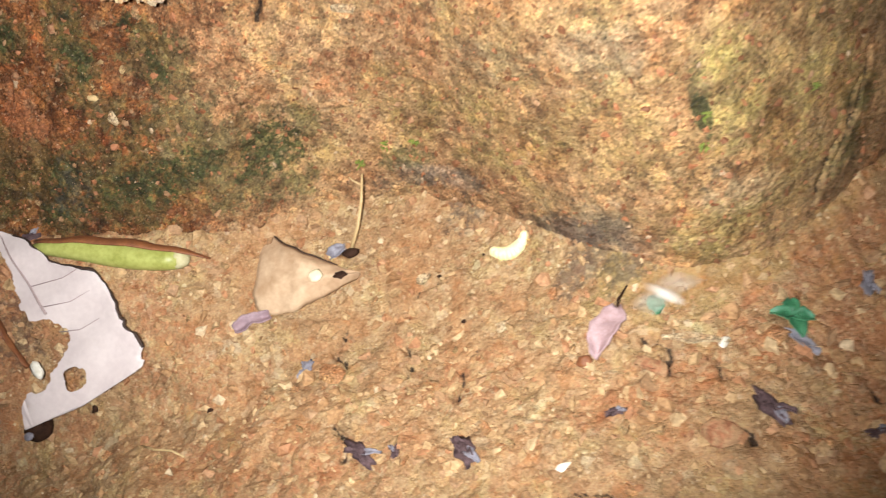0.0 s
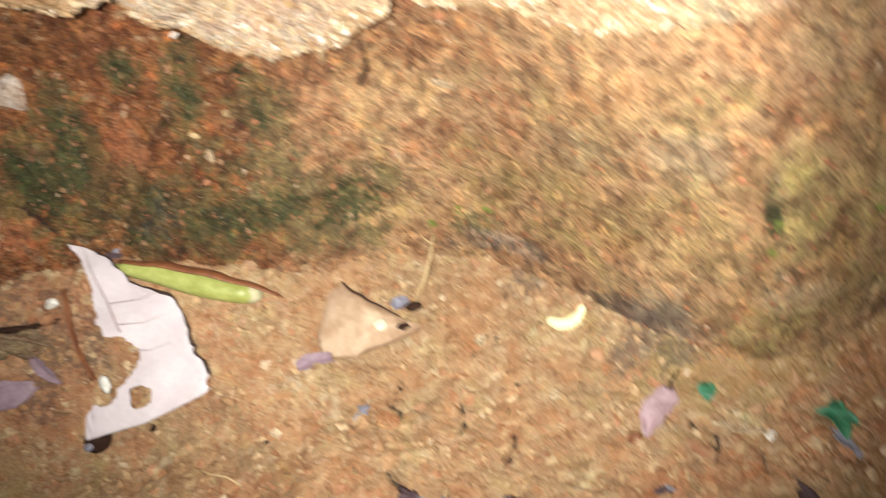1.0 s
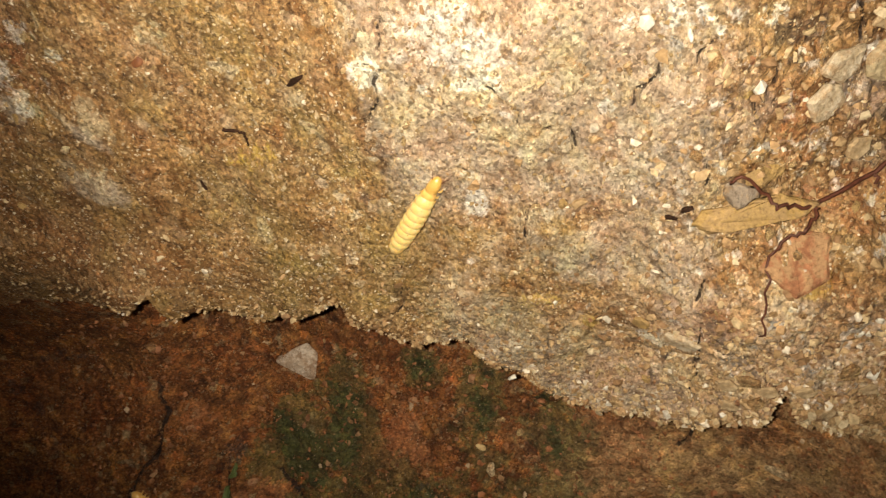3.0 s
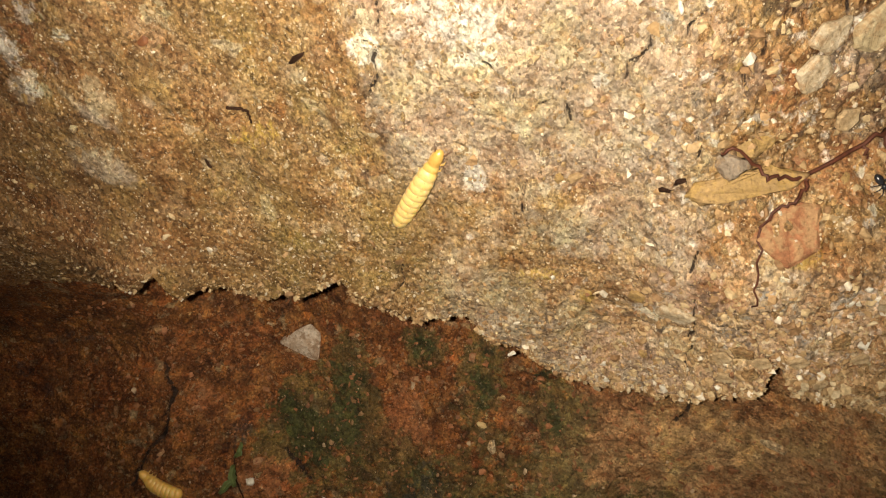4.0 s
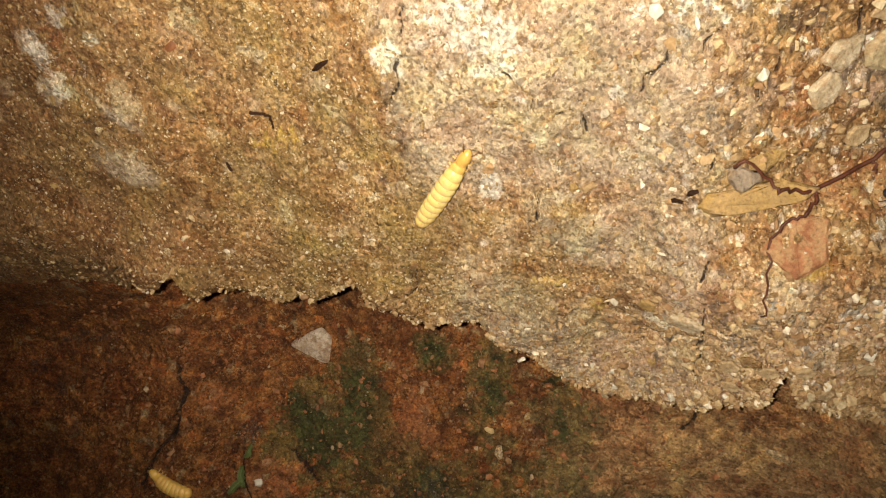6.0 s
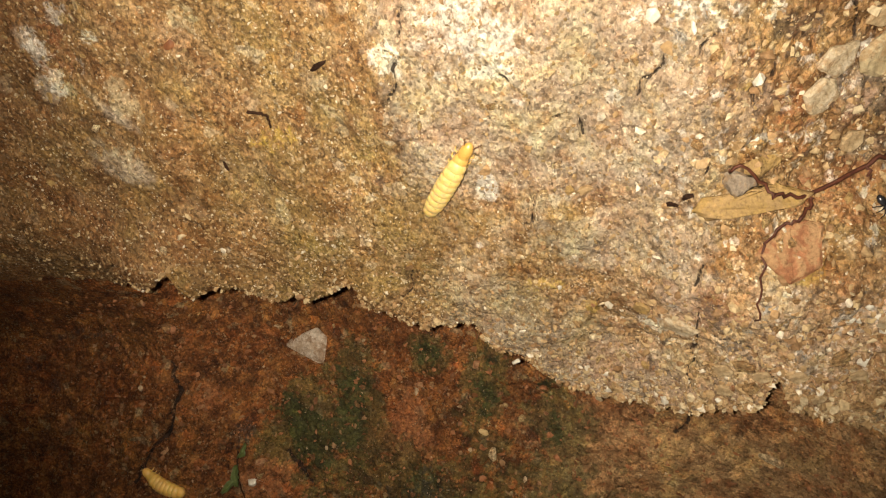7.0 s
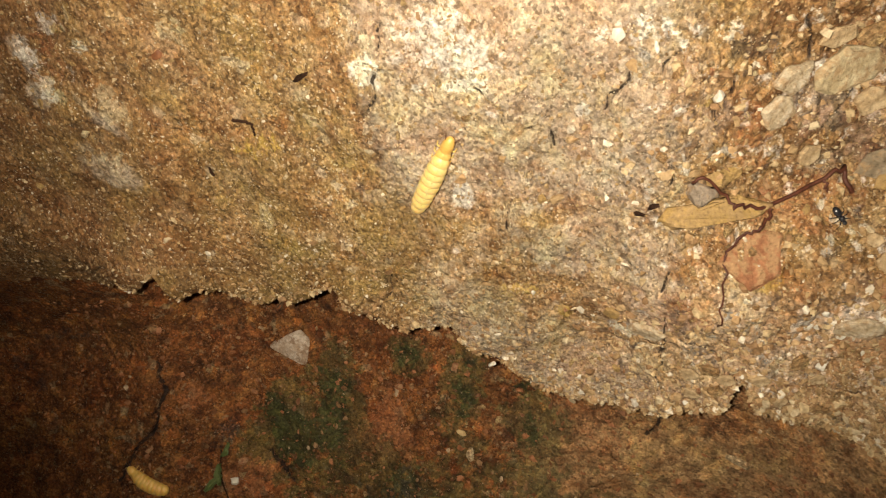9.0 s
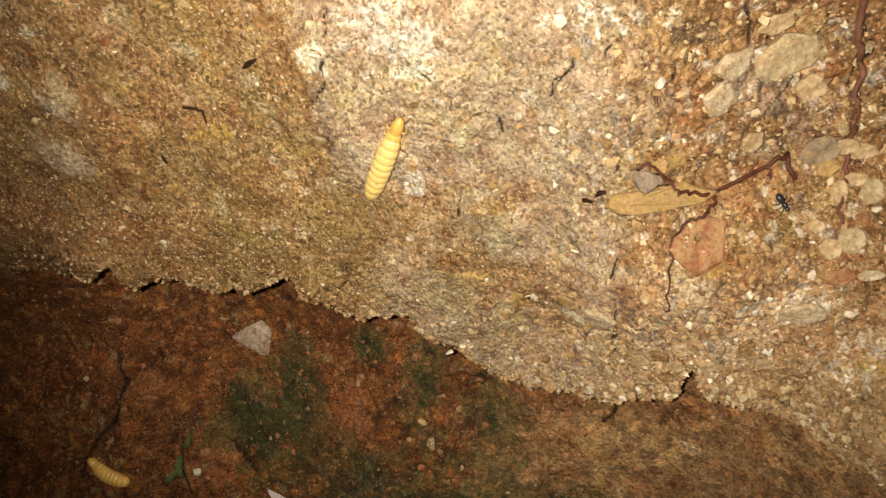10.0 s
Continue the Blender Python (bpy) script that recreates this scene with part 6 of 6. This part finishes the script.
pebble("quartz_chip", on_wall(upper_fine, -0.0435, 0.2361, 10), (0.0036, 0.0042, 0.0028), QUARTZ, "bright white quartz chip in plaster", 141, 0.3, "quartz chips")
pebble("quartz_chip", on_wall(upper_fine, -0.0480, 0.2350, 10), (0.0018, 0.0016, 0.0014), QUARTZ, "bright white quartz chip in plaster", 142, 0.3, "quartz chips")
pebble("quartz_chip", on_wall(upper_fine, -0.0360, 0.2330, 10), (0.0018, 0.0036, 0.0016), QUARTZ, "bright white quartz chip in plaster", 143, 0.3, "quartz chips")
pebble("quartz_chip", on_wall(upper_fine, -0.0840, 0.1300, 30), (0.0034, 0.0022, 0.0020), QUARTZ, "white quartz chip at the plaster's edge", 144, 0.3, "quartz chips")
for k, (x, z, a) in enumerate([(0.0085, 0.1605, 0.0050), (0.0140, 0.1590, 0.0062), (0.0100, 0.1555, 0.0036), (0.0185, 0.1615, 0.0040), (0.0050, 0.1640, 0.0030), (0.0020, 0.1590, 0.0026)]):
    pebble("quartz_chip", on_wall(upper_fine, x, z, 37 * k), (a, a * 0.7, a * 0.5), QUARTZ, "whitish quartz chip in broken plaster", 160 + k, 0.4, "quartz chips", sink=0.4)
BLOCKS = [
    (-0.0079, 0.2234, 0.0105, 0.0080, 20, WHITE_BLOCK), (0.0049, 0.2230, 0.0160, 0.0105, 10, SAGE_BLOCK), (-0.0105, 0.2150, 0.0090, 0.0086, 40, WHITE_BLOCK), (0.0113, 0.2147, 0.0082, 0.0074, 15, CREAM_BLOCK),
    (-0.0014, 0.2024, 0.0062, 0.0056, 30, CREAM_BLOCK), (0.0012, 0.2313, 0.0090, 0.0052, 0, CREAM_BLOCK), (0.0090, 0.2308, 0.0072, 0.0060, 20, TAN_STONE), (0.0165, 0.1974, 0.0112, 0.0072, 25, OLIVE_STONE), (0.0219, 0.1990, 0.0056, 0.0046, 0, CREAM_BLOCK),
    (0.0263, 0.1970, 0.0066, 0.0040, 0, CREAM_BLOCK), (0.0180, 0.1923, 0.0066, 0.0048, 10, OCHRE_STONE), (0.0203, 0.1870, 0.0064, 0.0040, 80, CREAM_BLOCK), (0.0245, 0.1896, 0.0066, 0.0036, -15, CREAM_BLOCK), (0.0274, 0.1869, 0.0072, 0.0056, 70, SAGE_BLOCK),
    (0.0146, 0.1806, 0.0040, 0.0036, 30, CREAM_BLOCK), (0.0176, 0.1764, 0.0058, 0.0054, 20, CREAM_BLOCK), (0.0222, 0.1778, 0.0070, 0.0064, 50, SAGE_BLOCK), (0.0264, 0.1712, 0.0066, 0.0030, 5, WHITE_BLOCK), (0.0197, 0.1708, 0.0080, 0.0056, 5, RED_STONE), (0.0135, 0.1600, 0.0130, 0.0070, 5, WHITE_BLOCK),
    (-0.0158, 0.1400, 0.0062, 0.0046, 20, CREAM_BLOCK), (-0.0205, 0.1430, 0.0070, 0.0050, -10, TAN_STONE), (-0.0250, 0.1390, 0.0060, 0.0048, 30, CREAM_BLOCK), (-0.0180, 0.1345, 0.0055, 0.0044, 60, TAN_STONE), (-0.0240, 0.1310, 0.0050, 0.0040, 0, CREAM_BLOCK),
    (-0.0080, 0.1410, 0.0052, 0.0044, 15, CREAM_BLOCK), (0.0060, 0.1420, 0.0050, 0.0040, 0, CREAM_BLOCK), (-0.0020, 0.1330, 0.0044, 0.0036, 50, CREAM_BLOCK), (0.0080, 0.1300, 0.0050, 0.0040, 10, TAN_STONE), (0.0010, 0.1480, 0.0056, 0.0046, 70, TAN_STONE),
    (-0.0365, 0.1520, 0.0110, 0.0070, 10, WHITE_BLOCK), (-0.0464, 0.1560, 0.0050, 0.0046, 10, OCHRE_STONE), (-0.0611, 0.1550, 0.0046, 0.0040, 40, OCHRE_STONE),
]
BLOCK_LABELS = {"sage_white_stone": "greenish-white angular stone set in broken plaster", "whitish_block": "greyish-white angular stone set in broken plaster", "cream_block": "pale cream angular stone set in plaster", "ochre_stone": "yellowish ochre stone set in the plaster", "tan_stone": "tan angular clod set in broken plaster", "olive_grey_stone": "olive-grey angular stone in broken plaster", "brick_red_stone": "dull red angular stone in broken plaster"}
for k, (x, z, a, b, turn, m) in enumerate(BLOCKS):
    solid("stone", slab((a * 1.05, b * 1.05, b * 0.24), 180 + k), m, on_wall(upper_y, x, z, turn, 0.0006 + 0.0020 * float(smooth(-0.05, -0.01, x))), BLOCK_LABELS[m.name], "stone", "stones in the plaster", False)
pebble("stone", on_wall(upper_fine, 0.0340, 0.1355, 0), (0.0030, 0.0028, 0.0022), OCHRE_STONE, "small yellow stone grain in plaster", 154, 0.2)


def ant():
    ob = thing("black_beetle", on_wall(upper_fine, 0.0071, 0.1863, -62, 0.0002), "tiny glossy black beetle on the plaster", "beetle")
    part("abdomen", lump((0.0030, 0.0019, 0.0017), 3, 0.05), GLOSS_BLACK, ob).matrix_basis = pose(-0.0012, 0, 0.0010)
    part("thorax", lump((0.0016, 0.0015, 0.0014), 4, 0.05), GLOSS_BLACK, ob).matrix_basis = pose(0.0008, 0, 0.0009)
    part("head", lump((0.0012, 0.0012, 0.0011), 5, 0.05), GLOSS_BLACK, ob).matrix_basis = pose(0.0020, 0, 0.0008)
    for k in (-1, 0, 1):
        for side in (-1, 1):
            part("leg", tube([(0.0006 + k * 0.0006, side * 0.0006, 0.0008), (0.0006 + k * 0.0012, side * 0.0016, 0.0011), (0.0006 + k * 0.0016, side * 0.0023, 0.0)], [0.00016, 0.00014, 0.0001], 5), GLOSS_BLACK, ob)


ant()


def moth():
    ob = thing("small_moth", Matrix.Translation((0.05, -0.06, 0.03)), "small whitish moth flying over the soil", "moth")
    part("body", lump((0.0090, 0.0034, 0.0030), 7, 0.1), WING, ob)
    for side in (-1, 1):
        rows = leaf_rows(0.0092, [0.0010, 0.0030, 0.0036, 0.0022, 0.0003], [0.0008, 0.0018, 0.0020, 0.0014, 0.0003], 10, 6, 0.05, 0.0004, 0.0, 0.0, 71)
        part("wing", sheet(rows, 0.0001), WING, ob).matrix_basis = pose(0.0004, side * 0.0004, 0.0006, side * 18, -4, side * 105)
    return ob


MOTH = moth()


# ---- loose grit ----
def grit(name, place_at, count, smallest, largest, material, label, seed, power=3.0):
    """Many little stones in one mesh: place_at gives the place and the outward way for two numbers from 0 to 1."""
    rng = np.random.RandomState(seed)
    bm = bmesh.new()
    bmesh.ops.create_icosphere(bm, subdivisions=1, radius=0.5)
    base = np.array([v.co[:] for v in bm.verts])
    base /= np.linalg.norm(base, axis=1)[:, None] * 2
    faces = np.array([[v.index for v in f.verts] for f in bm.faces])
    bm.free()
    at, out = place_at(rng.rand(count), rng.rand(count))
    size = smallest + (largest - smallest) * rng.rand(count) ** power
    shape = base[None] * (1 + 1.3 * (rng.rand(count, len(base), 1) - 0.5)) * (0.45 + 0.9 * rng.rand(count, 1, 3))
    q = rng.randn(count, 4)
    q /= np.linalg.norm(q, axis=1)[:, None]
    w, x, y, z = q.T
    turn = np.stack([1 - 2 * (y * y + z * z), 2 * (x * y - z * w), 2 * (x * z + y * w), 2 * (x * y + z * w), 1 - 2 * (x * x + z * z), 2 * (y * z - x * w), 2 * (x * z - y * w), 2 * (y * z + x * w), 1 - 2 * (x * x + y * y)], -1).reshape(-1, 3, 3)
    verts = np.einsum("nij,nvj->nvi", turn, shape) * size[:, None, None] + at[:, None] + out[:, None] * size[:, None, None] * 0.02
    tris = faces[None] + (np.arange(count) * len(base))[:, None, None]
    me = bpy.data.meshes.new(name)
    me.from_pydata(verts.reshape(-1, 3).tolist(), [], tris.reshape(-1, 3).tolist())
    me.materials.append(material)
    return tagged(new(name, me), label, "gravel", "", "stuff")


def ground_spot(u, v):
    x = -0.235 + 0.39 * u
    y = foot(x) + 0.004 - 0.15 * v**1.1
    z = ground_fine(x, y)
    for k, points in enumerate(GROUND_CRACKS):
        z = z - 0.004 * (line_gap(x, y, points, 0.0018, 25 + k) < 0.0022)
    return np.stack([x, y, z], -1), np.tile([0.0, 0.0, 1.0], (len(u), 1))


def upper_spot(u, v):
    x = -0.245 + 0.30 * u
    z = edge_z(x) + 0.001 + 0.125 * v
    return np.stack([x, upper_fine(x, z), z], -1), np.tile([0.0, -1.0, 0.0], (len(u), 1))


def rough_spot(u, v):
    x = -0.090 + 0.145 * u**0.55
    z = edge_z(x) + 0.001 + 0.115 * v**1.7
    return np.stack([x, upper_fine(x, z), z], -1), np.tile([0.0, -1.0, 0.0], (len(u), 1))


def edge_spot(u, v):
    x = -0.210 + 0.265 * u**0.6
    z = edge_z(x) + 0.0008 + 0.030 * v**2.4
    return np.stack([x, upper_fine(x, z), z], -1), np.tile([0.0, -1.0, 0.0], (len(u), 1))


def lower_spot(u, v):
    x = -0.25 + 0.38 * u
    z = 0.005 + 0.145 * v
    return np.stack([x, lower_fine(x, z), z], -1), np.tile([0.0, -1.0, 0.0], (len(u), 1))


def piece_meshes(name, materials, count, seed):
    """A few angular stone meshes, one centimetre long, for many pieces to share."""
    out = []
    for k in range(count):
        rng = random.Random(seed + k)
        bm = bmesh.new()
        for _ in range(11):
            d = Vector((rng.gauss(0, 1), rng.gauss(0, 1), rng.gauss(0, 1))).normalized() * rng.uniform(0.75, 1.0)
            bm.verts.new(Vector((d.x * 0.0050, d.y * 0.0038, d.z * 0.0028)))
        bmesh.ops.convex_hull(bm, input=bm.verts)
        bmesh.ops.delete(bm, geom=[v for v in bm.verts if not v.link_faces], context="VERTS")
        me = bpy.data.meshes.new(name)
        bm.to_mesh(me)
        bm.free()
        me.materials.append(materials[k % len(materials)])
        out.append(me)
    return out


def pieces(name, owner, place_at, count, smallest, largest, meshes, seed):
    """Single stones of their own that stick in the ground or in a wall."""
    rng = np.random.RandomState(seed)
    at, _ = place_at(rng.rand(count), rng.rand(count))
    for k in range(count):
        ob = new(name, meshes[k % len(meshes)])
        ob.parent = owner
        size = (smallest + (largest - smallest) * rng.rand() ** 2.2) / 0.010
        ob.matrix_basis = Matrix.LocRotScale(Vector(at[k]), Euler([rng.uniform(0, 6.28) for _ in range(3)]), (size,) * 3)


def near_ground_spot(u, v):
    return ground_spot(0.08 + 0.80 * u, 0.75 * v)


pieces("pebble", GROUND, near_ground_spot, 240, 0.0028, 0.0072, piece_meshes("pebble", [ORANGE_STONE, TAN_STONE, TAN_STONE, ORANGE_STONE, RED_STONE], 15, 300), 11)
pieces("stone_grain", UPPER, upper_spot, 150, 0.0018, 0.0046, piece_meshes("stone_grain", [TAN_STONE, PALE_STONE, TAN_STONE, OCHRE_STONE], 12, 330), 12)
pieces("stone_grain", UPPER, rough_spot, 110, 0.0022, 0.0060, piece_meshes("stone_grain", [TAN_STONE, PALE_STONE, RED_STONE, PALE_STONE, QUARTZ], 15, 360), 13)
pieces("stone_grain", LOWER, lower_spot, 200, 0.0020, 0.0052, piece_meshes("stone_grain", [BROWN_STONE, BROWN_STONE, RED_STONE, TAN_STONE], 12, 390), 14)
grit("soil_gravel", ground_spot, 6000, 0.0008, 0.0046, GRAVEL, "loose orange and cream grit on the soil", 1, 3.5)
grit("plaster_grit", upper_spot, 12000, 0.0003, 0.0012, WALL_GRIT, "fine tan and cream grit in the plaster", 2, 3.5)
grit("coarse_plaster_grit", rough_spot, 4600, 0.0005, 0.0026, PALE_GRIT, "coarse tan and cream grit in the broken plaster", 3, 3.4)
grit("edge_crumbs", edge_spot, 3000, 0.0004, 0.0020, PALE_GRIT, "crumbs of plaster along the ragged edge", 6, 3.0)
grit("wall_foot_grit", lower_spot, 7000, 0.0004, 0.0022, RED_GRIT, "fine reddish grit in the wall foot", 4, 3.5)

# the moth darts off in the first half second and settles on the soil
FLIGHT = [
    (0.0, 0.0566, -0.0552, 0.0120, 150), (0.1, 0.0368, -0.0388, 0.0120, 165), (0.2, 0.0160, -0.0410, 0.0100, 190), (0.3, -0.0100, -0.0450, 0.0060, 205),
    (0.4, -0.0257, -0.1178, 0.0300, 225), (0.5, -0.0500, -0.1700, 0.0300, 225), (1.0, -0.1400, -0.2300, 0.0100, 230), (1.5, -0.1600, -0.2800, 0.0016, 230), (10.0, -0.1600, -0.2800, 0.0016, 230),
]


def motions():
    # the torch is held to the left of the lens and swings a little to the right as the camera rises
    rows = []
    for t, eye, target, roll in PATH:
        swing = 2.0 - 7.5 * float(smooth(0.6, 2.1, t))
        tilt = 9.5 + 5.0 * float(smooth(0.9, 1.4, t) * (1 - smooth(1.6, 2.6, t))) - 3.0 * float(smooth(1.6, 2.6, t))
        rows.append((t, look(eye, target, roll) @ pose(-0.0135, 0.003, 0.0030, tilt, swing, 0)))
    walk(TORCH, rows)
    walk(BIG_LARVA, [(t, along_wall(upper_y, tail, head, 0.0002)) for t, tail, head in CRAWL])
    for ob, s in BIG_PARTS:
        rows = []
        for t, tail, head in CRAWL:
            a = Vector((tail[0], float(upper_y(*tail)), tail[1]))
            b = Vector((head[0], float(upper_y(*head)), head[1]))
            k = ((b - a).length + 0.0014) / LARVA_LENGTH
            rows.append((t, pose((s - LARVA_LENGTH / 2) * k + 0.0007, 0, 0)))
        walk(ob, rows)
    walk(MOTH, [(t, pose(x, y, z, 0, 10, turn - 35)) for t, x, y, z, turn in FLIGHT])


motions()
